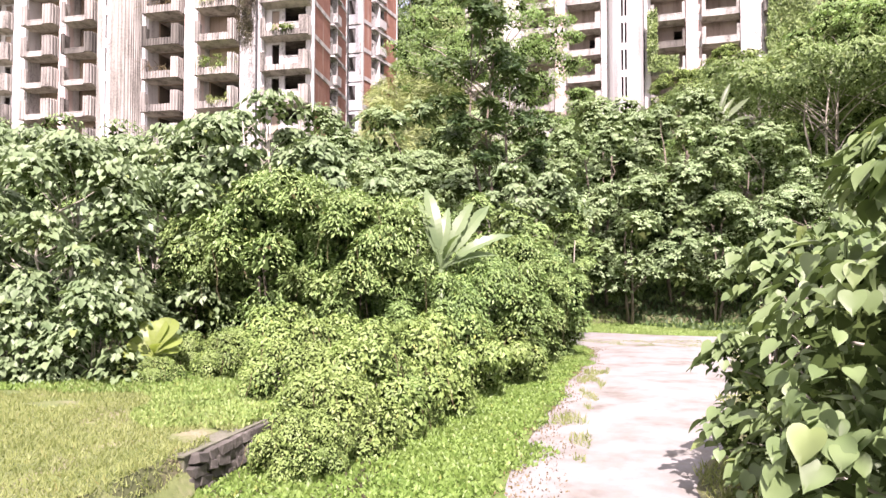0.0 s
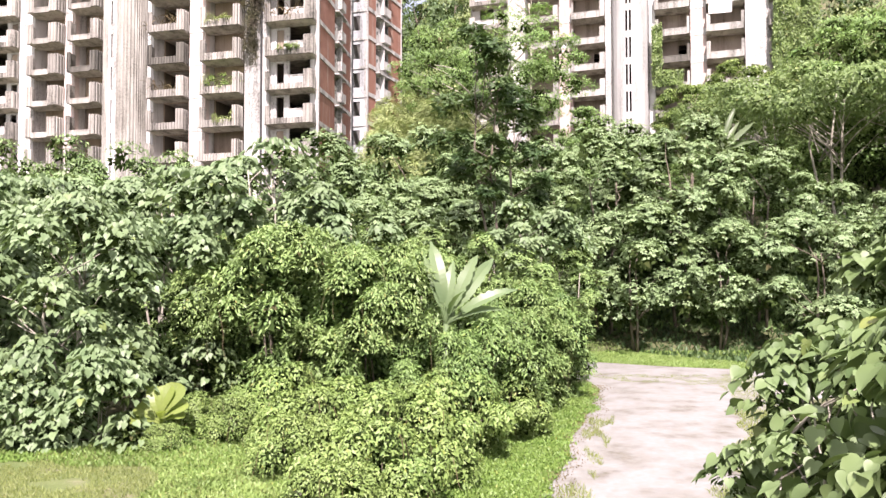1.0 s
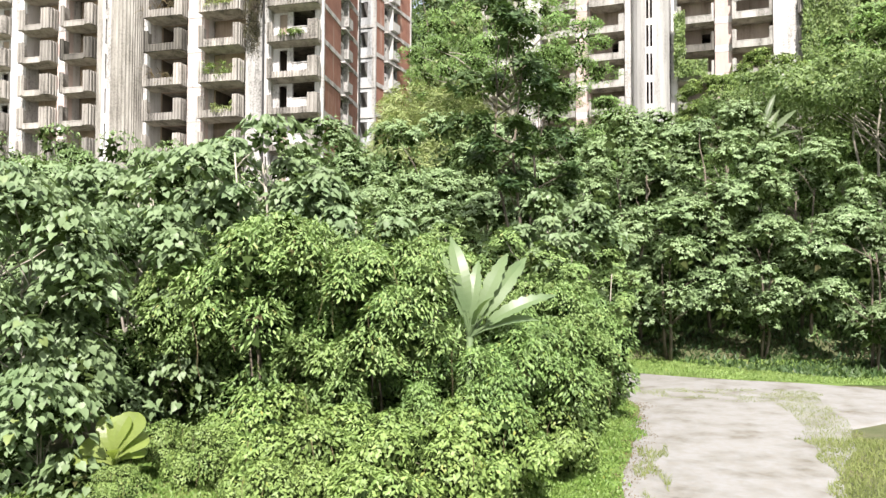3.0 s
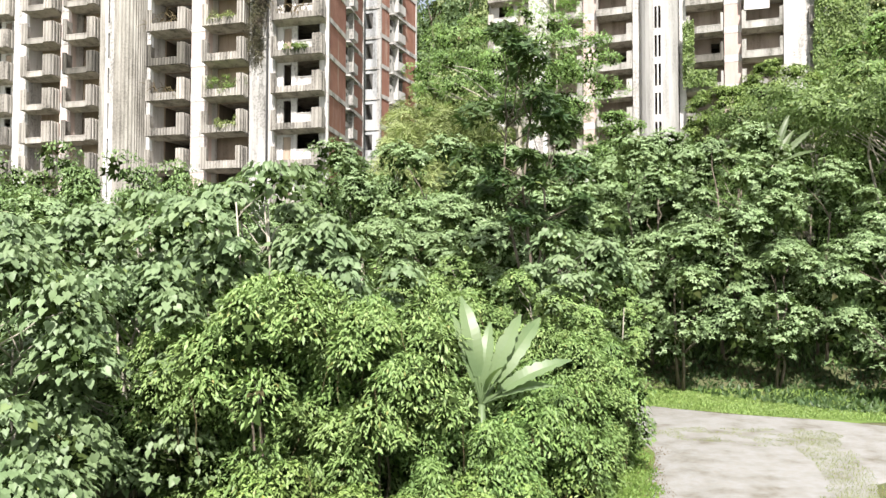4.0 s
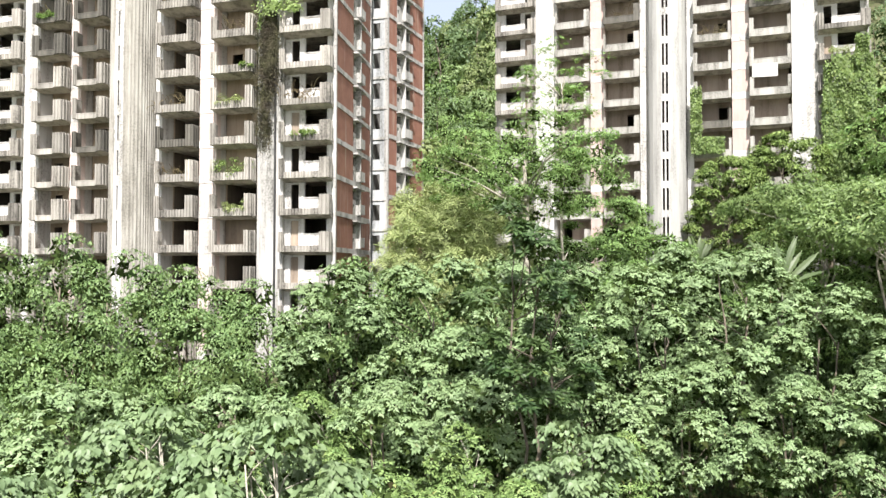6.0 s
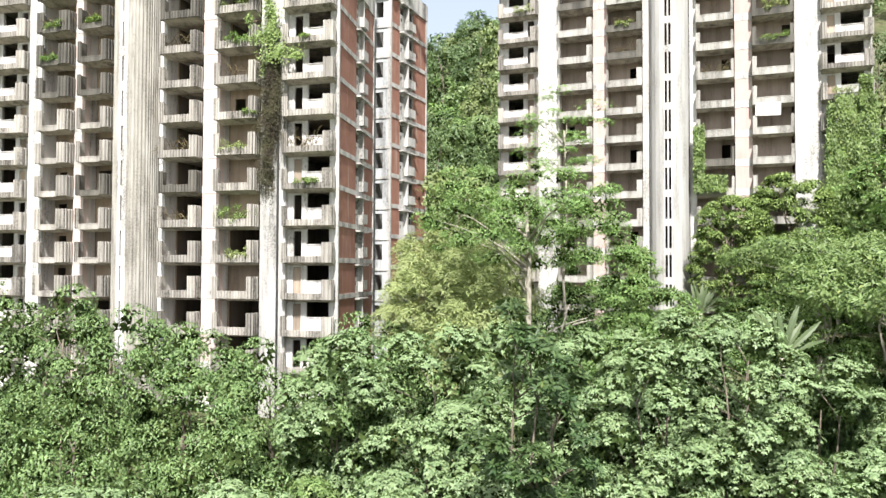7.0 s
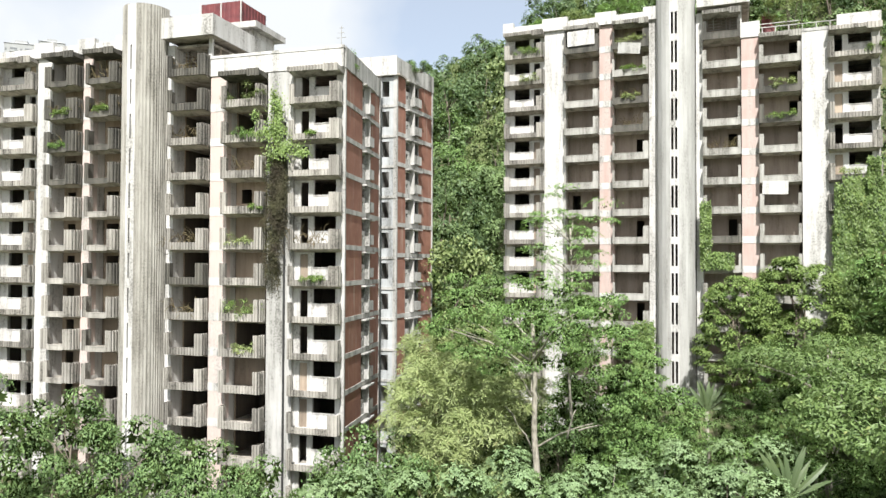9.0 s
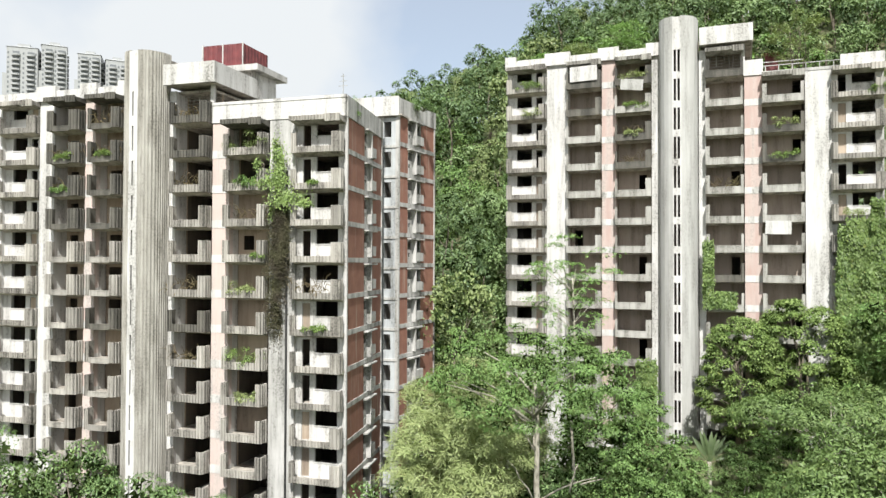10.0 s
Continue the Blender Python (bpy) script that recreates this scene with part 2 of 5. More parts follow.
STONE = ground_material("field_stone", [(0.3, (0.05, 0.046, 0.04)), (0.55, (0.115, 0.105, 0.088)), (0.72, (0.26, 0.245, 0.215))], 1.9, 14.0, (0.06, 0.06, 0.05))
MORTAR = ground_material("wall_capping", [(0.3, (0.09, 0.095, 0.06)), (0.7, (0.19, 0.18, 0.15))], 1.5, 12.0, (0.09, 0.11, 0.05))


# ---- mesh helpers ----
class Geo:
    """Collects corners and faces for one mesh."""

    def __init__(self):
        self.v, self.f = [], []

    def box(self, x0, x1, y0, y1, z0, z1):
        n = len(self.v)
        self.v += [(x, y, z) for z in (z0, z1) for x, y in ((x0, y0), (x1, y0), (x1, y1), (x0, y1))]
        self.f += [(n + 3, n + 2, n + 1, n), (n + 4, n + 5, n + 6, n + 7), (n, n + 1, n + 5, n + 4), (n + 1, n + 2, n + 6, n + 5), (n + 2, n + 3, n + 7, n + 6), (n + 3, n, n + 4, n + 7)]
        return self

    def prism(self, outline, z0, z1):
        n, k = len(self.v), len(outline)
        self.v += [(x, y, z0) for x, y in outline] + [(x, y, z1) for x, y in outline]
        self.f += [(n + i, n + (i + 1) % k, n + k + (i + 1) % k, n + k + i) for i in range(k)]
        self.f += [tuple(n + k + i for i in range(k)), tuple(n + i for i in reversed(range(k)))]
        return self

    def tube(self, points, radii, sides=6):
        pts = [Vector(p) for p in points]
        n0 = len(self.v)
        for i, p in enumerate(pts):
            d = (pts[min(i + 1, len(pts) - 1)] - pts[max(i - 1, 0)]).normalized()
            a = d.cross(Vector((0.3, 0.9, 0.2))).normalized()
            b = d.cross(a)
            for s in range(sides):
                w = 2 * math.pi * s / sides
                self.v.append(tuple(p + (a * math.cos(w) + b * math.sin(w)) * radii[i]))
        for i in range(len(pts) - 1):
            for s in range(sides):
                t = (s + 1) % sides
                self.f.append((n0 + i * sides + s, n0 + i * sides + t, n0 + (i + 1) * sides + t, n0 + (i + 1) * sides + s))
        self.f.append(tuple(n0 + s for s in reversed(range(sides))))
        self.f.append(tuple(n0 + (len(pts) - 1) * sides + s for s in range(sides)))
        return self

    def mesh(self, name, material, smooth=False):
        me = bpy.data.meshes.new(name)
        me.from_pydata(self.v, [], self.f)
        me.materials.append(material)
        if smooth:
            me.polygons.foreach_set("use_smooth", [True] * len(me.polygons))
        me.update()
        return me


def part(name, geo, material, parent, label="", smooth=False):
    """One mesh under a thing or a part; geo is a Geo or a mesh that alike parts share."""
    me = geo if isinstance(geo, bpy.types.Mesh) else geo.mesh(name, material, smooth)
    ob = new(name, me)
    ob.parent = parent
    return tagged(ob, label)


def leaf_mesh(name, material, pos, direction, normal, length, width, shape):
    """Many leaves as one mesh: arrays of places, tip directions, face normals, lengths, widths."""
    n = len(pos)
    d = direction / np.linalg.norm(direction, axis=1, keepdims=True)
    s = np.cross(d, normal)
    s /= np.linalg.norm(s, axis=1, keepdims=True) + 1e-9
    up = np.cross(s, d)
    L, W = length[:, None], width[:, None]
    rows = []
    for a, b, c in shape["v"]:
        rows.append(pos + d * (a * L) + s * (b * W) + up * (c * W))
    verts = np.stack(rows, 1).reshape(-1, 3)
    k = len(shape["v"])
    base = (np.arange(n) * k)[:, None, None]
    tri = (np.array(shape["f"])[None] + base).reshape(-1, len(shape["f"][0]))
    me = bpy.data.meshes.new(name)
    m, w = tri.shape
    me.vertices.add(len(verts)), me.loops.add(m * w), me.polygons.add(m)
    me.vertices.foreach_set("co", verts.astype(np.float32).ravel())
    me.loops.foreach_set("vertex_index", tri.astype(np.int32).ravel())
    me.polygons.foreach_set("loop_start", np.arange(0, m * w, w, dtype=np.int32))
    me.materials.append(material)
    me.update(calc_edges=True)
    return me


LANCE = {"v": [(0, 0, 0), (0.45, 0.5, 0.12), (1, 0, -0.1), (0.45, -0.5, 0.12)], "f": [(0, 1, 2), (0, 2, 3)]}
HEARTS = {"v": [(0.06, 0, 0.02), (-0.1, 0.28, 0.08), (0.25, 0.52, 0.10), (0.62, 0.32, 0.03), (1.0, 0, -0.22), (0.62, -0.32, 0.03), (0.25, -0.52, 0.10), (-0.1, -0.28, 0.08), (0.5, 0, -0.03)],
          "f": [(0, 2, 1), (0, 8, 2), (8, 3, 2), (8, 4, 3), (0, 7, 6), (0, 6, 8), (8, 6, 5), (8, 5, 4)]}
_rim = [(-0.02, 0.0), (-0.1, 0.13), (-0.11, 0.28), (-0.03, 0.42), (0.12, 0.5), (0.3, 0.5), (0.48, 0.42), (0.64, 0.3), (0.79, 0.17), (0.9, 0.07)]
HEARTFINE = {"v": [(a, b, 0.22 * b - 0.2 * a * a) for a, b in _rim] + [(1.0, 0.0, -0.24)] + [(a, -b, 0.22 * b - 0.2 * a * a) for a, b in _rim[:0:-1]] + [(0.3, 0.0, -0.03), (0.62, 0.0, -0.1)]}
HEARTFINE["f"] = [(i, 20, i + 1) for i in range(5)] + [(5, 20, 21)] + [(i, 21, i + 1) for i in range(5, 15)] + [(15, 21, 20)] + [(i, 20, (i + 1) % 20) for i in range(15, 20)]
SLIVER = {"v": [(0.0, 0.42, 0.05), (0.12, -0.48, 0.05), (1, 0.02, -0.08)], "f": [(0, 1, 2)]}
BLADE = {"v": [(0, 0.5, 0), (0, -0.5, 0), (1, 0, 0)], "f": [(0, 1, 2)]}
rng = np.random.default_rng(7)


def unit(a):
    return a / (np.linalg.norm(a, axis=1, keepdims=True) + 1e-9)


def clump_leaves(centres, radii, per, droop=0.5, flat=0.75, size=0.2, aspect=0.5, vary=0.3, shell=0.55, bottom=-0.35):
    """Leaves on the outer shells of clumps: arrays for leaf_mesh."""
    cs = np.repeat(np.array(centres), per, axis=0)
    rs = np.repeat(np.array(radii), per)[:, None]
    n = len(cs)
    o = unit(rng.normal(size=(n, 3)))
    o[:, 2] = np.where(o[:, 2] < bottom, -o[:, 2], o[:, 2])
    dist = rs * (shell + (1 - shell) * rng.random((n, 1)) ** 0.5)
    pos = cs + o * dist * np.array([1, 1, flat])
    d = unit(o * np.array([1, 1, 0.3]) + rng.normal(size=(n, 3)) * 0.45 - np.array([0, 0, droop]))
    nrm = unit(o * 0.6 + np.array([0, 0, 0.9]) + rng.normal(size=(n, 3)) * 0.35)
    ln = size * (1 + vary * rng.normal(size=n)).clip(0.5, 1.7)
    return pos, d, nrm, ln, ln * aspect


def rosette_leaves(centres, radii, sprays, k, droop=0.5, flat=0.8, size=0.2, aspect=0.4, spread=0.9, vary=0.25, bottom=-0.25, upward=0.6, shell=0.8):
    """Leaves in whorls that sit on the outer shells of clumps."""
    cs = np.repeat(np.array(centres), sprays, axis=0)
    rs = np.repeat(np.array(radii), sprays)[:, None]
    n = len(cs)
    o = unit(rng.normal(size=(n, 3)))
    o[:, 2] = np.where(o[:, 2] < bottom, -o[:, 2] * 0.8, o[:, 2])
    seat = cs + o * rs * (shell + (1.06 - shell) * rng.random((n, 1))) * np.array([1, 1, flat])
    axis = unit(o * 0.75 + np.array([0, 0, upward]) + rng.normal(size=(n, 3)) * 0.15)
    side = unit(np.cross(axis, np.array([0.31, 0.52, 0.8])))
    third = np.cross(axis, side)
    start = rng.random(n) * 6.283
    pos, d, nn = [], [], []
    for i in range(k):
        w = (start + i * 6.283 / k + rng.normal(size=n) * 0.25)[:, None]
        radial = side * np.cos(w) + third * np.sin(w)
        dd = unit(radial * spread + axis * (0.35 + 0.3 * rng.random((n, 1))) - np.array([0, 0, droop]) * (0.6 + 0.8 * rng.random((n, 1))))
        pos.append(seat + radial * size * 0.12), d.append(dd)
        nn.append(unit(axis + rng.normal(size=(n, 3)) * 0.12))
    pos, d, nn = np.concatenate(pos), np.concatenate(d), np.concatenate(nn)
    ln = size * (1 + vary * rng.normal(size=len(pos))).clip(0.5, 1.6)
    return pos, d, nn, ln, ln * aspect


def hanging_leaves(centres, radii, per, size=0.25, aspect=0.85, flat=0.8, bottom=-0.5, shell=0.75, vary=0.28):
    """Big leaves that hang like shingles with their faces outward."""
    cs = np.repeat(np.array(centres), per, axis=0)
    rs = np.repeat(np.array(radii), per)[:, None]
    n = len(cs)
    o = unit(rng.normal(size=(n, 3)))
    o[:, 2] = np.where(o[:, 2] < bottom, -o[:, 2], o[:, 2])
    pos = cs + o * rs * (shell + (1.05 - shell) * rng.random((n, 1))) * np.array([1, 1, flat])
    flatdir = o * np.array([1, 1, 0])
    d = unit(flatdir * 0.85 - np.array([0, 0, 0.55]) + rng.normal(size=(n, 3)) * 0.28)
    nn = unit(o * 0.55 + np.array([0, 0, 0.75]) + rng.normal(size=(n, 3)) * 0.25)
    ln = size * (1 + vary * rng.normal(size=n)).clip(0.45, 1.6)
    return pos, d, nn, ln, ln * aspect


def billow_leaves(centres, radii, per, heart, droop=0.4, flat=0.8, size=0.3, aspect=0.5, vary=0.3):
    """Leaves that roof over each clump with their faces outward, thickest on the side away from the heart of the crown."""
    cs = np.repeat(np.array(centres), per, axis=0)
    rs = np.repeat(np.array(radii), per)[:, None]
    n = len(cs)
    away = unit(cs - np.array(heart) + np.array([0, 0, 0.6]) * rs)
    o = unit(unit(rng.normal(size=(n, 3))) + away * 0.55)
    lump = 0.86 + 0.2 * rng.random((n, 1))
    pos = cs + o * rs * lump * np.array([1, 1, flat])
    nn = unit(o + np.array([0, 0, 0.35]) + rng.normal(size=(n, 3)) * 0.38)
    swing = rng.normal(size=(n, 3))
    d = unit(swing - nn * np.sum(swing * nn, axis=1, keepdims=True) + o * 0.35 - np.array([0, 0, droop * 1.6]))
    ln = size * (1 + vary * rng.normal(size=n)).clip(0.5, 1.7)
    return pos, d, nn, ln, ln * aspect


# ---- ground ----
def smooth(a, b, x):
    t = min(1.0, max(0.0, (x - a) / (b - a)))
    return t * t * (3 - 2 * t)


def ridge(x):
    """Height of the wooded crest behind the towers."""
    return float(np.interp(x, [-200, -120, -70, -38, -17, 8, 41, 100, 200], [4, 10, 38, 64, 76, 85, 96, 116, 122]))


def slope_up(y):
    """Share of the crest's height that the hillside has reached."""
    return float(np.interp(y, [90, 111, 124, 188, 231, 256, 300, 420], [0, 0.19, 0.3, 0.76, 0.94, 1.0, 0.9, 0.4]))


def bank(y):
    """x of the foot of the overgrown bank along the track."""
    return -1.3 + 0.045 * (y - 9) ** 1.68 if y > 9 else -1.3 - 0.12 * (9 - y)


def height(x, y):
    h = 0.03 * noise.noise((x * 0.5, y * 0.5, 0))
    edge = -3.4 + 0.2 * (min(y, 14.0) - 10.2)
    soft = 0.12 + 2.5 * smooth(13.5, 17, y)
    lawn = 0.55 * smooth(edge + soft, edge - soft, x) if y < 34 else 0.55 * smooth(2, -4, x)
    h += lawn
    h += 2.5 * smooth(38, 58, y) + 2.5 * smooth(50, 70, y)
    h += 5.5 * smooth(40, 78, y) * smooth(2, 22, x)
    h += 0.8 * smooth(40, 44, y) * smooth(4, 10, x)
    h += max(0.0, ridge(x) - 11) * slope_up(y)
    return h


def ground_sheet():
    xs = sorted(set([-4.4, -4.2, -3.9, -3.8, -3.7, -3.6, -3.4, -3.3, -3.2, -3.1, -2.9, -2.8, -2.7, -2.6, -4000, -2000, -900, -400, -250, -160] + list(range(-120, -20, 8)) + [i * 0.5 for i in range(-40, 81)] + list(range(44, 140, 8)) + [160, 250, 400, 900, 2000, 4000]))
    ys = sorted(set([-4000, -1500, -500, -150, -60, -30, -15, -8] + [i * 0.5 for i in range(-8, 90)] + list(range(46, 262, 4)) + [270, 285, 300, 340, 380, 420, 600, 1200, 2500, 4900]))
    g = Geo()
    for y in ys:
        for x in xs:
            g.v.append((x, y, height(x, y)))
    w = len(xs)
    g.f = [(j * w + i, j * w + i + 1, (j + 1) * w + i + 1, (j + 1) * w + i) for j in range(len(ys) - 1) for i in range(w - 1)]
    ob = new("ground", g.mesh("ground", SOIL, True))
    tagged(ob, "overgrown soil and low grass rising to a wooded hillside", "ground", kind="structure")


ground_sheet()


def ribbon(name, rows, material, lift, label, cat):
    """A strip of ground laid on the sheet: rows of (left x, right x, y), cut fine, with a ragged edge."""
    g, k = Geo(), max(14, int(2 * max(b - a for a, b, y in rows)))
    pts = []
    for (a0, b0, y0), (a1, b1, y1) in zip(rows, rows[1:]):
        steps = max(1, int(abs(y1 - y0) / 0.35))
        for i in range(steps):
            t = i / steps
            pts.append((a0 + (a1 - a0) * t, b0 + (b1 - b0) * t, y0 + (y1 - y0) * t))
    pts.append(rows[-1])
    for a, b, y in pts:
        a += 0.3 * noise.noise((a * 0.2, y * 0.45, 3.1)) + 0.1 * noise.noise((0, y * 1.3, 1))
        b += 0.3 * noise.noise((b * 0.2, y * 0.45, 7.7)) + 0.1 * noise.noise((5, y * 1.3, 1))
        for i in range(k + 1):
            x = a + (b - a) * i / k
            edge = min(i, k - i) * (b - a) / k
            g.v.append((x, y, height(x, y) + lift * min(1, edge * 2) - (0.05 if edge == 0 else 0)))
    n = k + 1
    g.f = [(j * n + i, j * n + i + 1, (j + 1) * n + i + 1, (j + 1) * n + i) for j in range(len(pts) - 1) for i in range(k)]
    ob = new(name, g.mesh(name, material, True))
    return tagged(ob, label, cat, kind="structure")


ribbon("track", [(-0.3, 3.6, -6), (0.1, 3.5, 4), (0.7, 3.6, 10), (1.7, 6.0, 15), (3.2, 8.4, 20), (4.7, 11.6, 25.5), (5.6, 16.5, 28.4), (5.7, 18, 30), (5.7, 18, 31.5), (4, 16.5, 33.2), (2, 15.2, 34.3), (1, 11.3, 35.8), (1, 8.3, 37.6)], TRACK, 0.05,
       "pale sunlit dirt track bending round the bushes", "track")
ribbon("lawn", [(-30, -3.6, -12), (-30, -3.3, 2), (-30, -3.15, 8), (-30, -3.25, 9.7), (-30, -3.55, 10.2), (-30, -3.05, 13.2), (-30, -3.8, 15), (-30, -6, 17)], LAWN, 0.05,
       "thin mown grass with bare patches above a low wall", "lawn")


ribbon("verge", [(-3.4, 0.1, -8), (-3.2, 0.3, 2), (-2.6, 0.7, 8), (-2.4, 1.2, 11), (-1.6, 2.2, 15), (0.2, 3.7, 20), (2.6, 5.2, 25.5), (4.6, 6.2, 29), (4.4, 6.2, 31)], VERGE, 0.03,
       "bright green creeping verge between bank and track", "verge")
ribbon("far_bank", [(15.4, 36, 34.2), (11.4, 36, 35.8), (8.2, 36, 37.5), (0, 36, 38.0), (0, 36, 41)], VERGE, 0.03, "green verge at the foot of the wood", "verge")


def retaining_wall():
    wall = new("retaining_wall")
    tagged(wall, "low dark field-stone retaining wall with a worn capping", "wall")
    a, b = Vector((-3.42, 9.85, 0)), Vector((-2.75, 13.2, 0))
    along = (b - a).normalized()
    side = Vector((along.y, -along.x, 0))
    length = (b - a).length
    core = Geo().box(0.04, length, 0.05, 0.4, -0.15, 0.55)
    core_ob = part("core", core, MORTAR, wall)
    frame_m = Matrix(((along.x, -side.x, 0, a.x), (along.y, -side.y, 0, a.y), (0, 0, 1, 0), (0, 0, 0, 1)))
    core_ob.matrix_basis = frame_m
    cap = Geo().box(0.0, length + 0.02, 0.03, 0.36, 0.554, 0.575)
    cap_ob = part("capping", cap, MORTAR, wall)
    cap_ob.matrix_basis = frame_m
    r = random.Random(3)
    shapes = []
    for k in range(6):
        bm = bmesh.new()
        bmesh.ops.create_cube(bm, size=1.0)
        bmesh.ops.bevel(bm, geom=bm.edges[:], offset=0.14, segments=1, affect="EDGES")
        for v in bm.verts:
            v.co += Vector((r.uniform(-1, 1), r.uniform(-1, 1), r.uniform(-1, 1))) * 0.07
        me = bpy.data.meshes.new("stone")
        bm.to_mesh(me), bm.free()
        me.materials.append(STONE)
        shapes.append(me)
    for face in (0, 1):
        for row in range(4):
            u = 0.05 * row
            while u < (length if face == 0 else 0.35):
                w = r.uniform(0.2, 0.42)
                ob = part("stone", r.choice(shapes), STONE, wall)
                place = frame_m @ (Vector((u + w / 2, 0.05, 0.02 + row * 0.15)) if face == 0 else Vector((0.05, 0.06 + u + w / 2, 0.02 + row * 0.15)))
                turn = math.atan2(along.y, along.x) + (math.pi / 2 if face else 0)
                ob.matrix_basis = Matrix.LocRotScale(place, Euler((r.uniform(-.2, .2), r.uniform(-.2, .2), turn)), (w * 1.02, 0.2 + r.uniform(0, 0.1), 0.16))
                u += w
    return wall


retaining_wall()

# ---- apartment towers ----
PITCH = 2.93


def ribbed_sheet(g, x0, y0, x1, y1, z0, z1, pitch=0.26, depth=0.095, thick=0.10):
    """An upright concrete sheet from (x0, y0) to (x1, y1), ribbed on its outer side (to the right of its run)."""
    a, b = Vector((x0, y0)), Vector((x1, y1))
    run = b - a
    n = max(2, int(run.length / pitch))
    d = run / n
    out = Vector((d.y, -d.x)).normalized()
    line = []
    for i in range(n):
        p = a + d * i
        line += [p, p + d * 0.15 + out * depth, p + d * 0.6 + out * depth, p + d * 0.75]
    line.append(b)
    line += [b - out * thick, a - out * thick]
    g.prism([(q.x, q.y) for q in line], z0, z1)


def balcony_meshes(width, left, right, low=0.62, high=1.75, deep=0.95, mat=None, front="ribbed", ends_plain=False):
    """Shared meshes of one kind of balcony: tray-shaped slab, low front, two raised ends."""
    mat = mat or RIBBED
    slab = Geo().box(0.0, width, -deep + 0.05, 0.35, 0.0, 0.16)
    n = len(slab.v)
    slab.v += [(x, y, z) for x in (0.04, width - 0.04) for y, z in ((-deep + 0.1, -0.003), (0.32, -0.003), (0.32, -0.28))]
    slab.f += [(n, n + 2, n + 1), (n + 3, n + 4, n + 5), (n, n + 3, n + 5, n + 2), (n + 1, n + 2, n + 5, n + 4), (n, n + 1, n + 4, n + 3)]
    fr = Geo()
    if front == "ribbed":
        ribbed_sheet(fr, left, -deep, width - right, -deep, -0.04, low)
    else:
        fr.box(left, width - right, -deep - 0.04, -deep + 0.08, -0.12, low)
        fr.box(left, width - right, -deep - 0.055, -deep + 0.1, low - 0.07, low + 0.02)
    ends = []
    for x0, x1 in ((0.0, left), (width - right, width)):
        e = Geo()
        if ends_plain:
            e.box(x0, x1, -deep - 0.06, -deep + 0.06, -0.1, high)
            e.box(x0 if x0 == 0.0 else x1 - 0.12, 0.12 if x0 == 0.0 else x1, -deep + 0.06, 0.0, -0.1, high - 0.05)
        else:
            ribbed_sheet(e, x0, -deep - 0.02, x1, -deep - 0.02, -0.05, high)
            if x0 == 0.0:
                ribbed_sheet(e, 0.0, 0.0, 0.0, -deep - 0.02, -0.05, high)
            else:
                ribbed_sheet(e, width, -deep - 0.02, width, 0.0, -0.05, high)
        ends.append(e.mesh("end_screen", mat))
    return slab.mesh("balcony_slab", SLAB), fr.mesh("ribbed_front" if front == "ribbed" else "front", mat), ends[0], ends[1]


def canopy_mesh(x, w, z, deep, mat):
    """A thick sunshade slab with a sloping soffit and a ribbed fascia."""
    g = Geo()
    n = len(g.v)
    prof = ((0.3, z - 0.12), (-deep, z - 0.12), (-deep, z - 0.42), (0.3, z - 0.62))
    g.v += [(px, py, pz) for px in (x - 0.02, x + w + 0.02) for py, pz in prof]
    g.f += [(0, 1, 2, 3), (7, 6, 5, 4), (0, 4, 5, 1), (1, 5, 6, 2), (2, 6, 7, 3), (3, 7, 4, 0)]
    ribbed_sheet(g, x - 0.05, -deep - 0.06, x + w * 0.72, -deep - 0.06, z - 0.44, z - 0.06)
    ribbed_sheet(g, x + w * 0.72, -deep - 0.12, x + w + 0.05, -deep - 0.12, z - 0.62, z - 0.02)
    return g.mesh("canopy", mat)


def wall_with_holes(g, x0, x1, y0, y1, z0, z1, holes):
    """A wall along x with openings (hx0, hx1, hz0, hz1), cut from side to side, as one closed shell."""
    xs = sorted({x0, x1, *[v for h in holes for v in h[:2]]})
    zs = sorted({z0, z1, *[v for h in holes for v in h[2:]]})
    nx, nz = len(xs) - 1, len(zs) - 1
    solid = {(i, j) for i in range(nx) for j in range(nz)
             if not any(h[0] < (xs[i] + xs[i + 1]) / 2 < h[1] and h[2] < (zs[j] + zs[j + 1]) / 2 < h[3] for h in holes)}
    index = {}

    def v(i, j, s):
        if (i, j, s) not in index:
            index[i, j, s] = len(g.v)
            g.v.append((xs[i], (y0, y1)[s], zs[j]))
        return index[i, j, s]

    for i, j in sorted(solid):
        g.f.append((v(i, j, 0), v(i + 1, j, 0), v(i + 1, j + 1, 0), v(i, j + 1, 0)))
        g.f.append((v(i, j + 1, 1), v(i + 1, j + 1, 1), v(i + 1, j, 1), v(i, j, 1)))
        if (i - 1, j) not in solid:
            g.f.append((v(i, j, 1), v(i, j, 0), v(i, j + 1, 0), v(i, j + 1, 1)))
        if (i + 1, j) not in solid:
            g.f.append((v(i + 1, j, 0), v(i + 1, j, 1), v(i + 1, j + 1, 1), v(i + 1, j + 1, 0)))
        if (i, j - 1) not in solid:
            g.f.append((v(i, j, 1), v(i + 1, j, 1), v(i + 1, j, 0), v(i, j, 0)))
        if (i, j + 1) not in solid:
            g.f.append((v(i, j + 1, 0), v(i + 1, j + 1, 0), v(i + 1, j + 1, 1), v(i, j + 1, 1)))


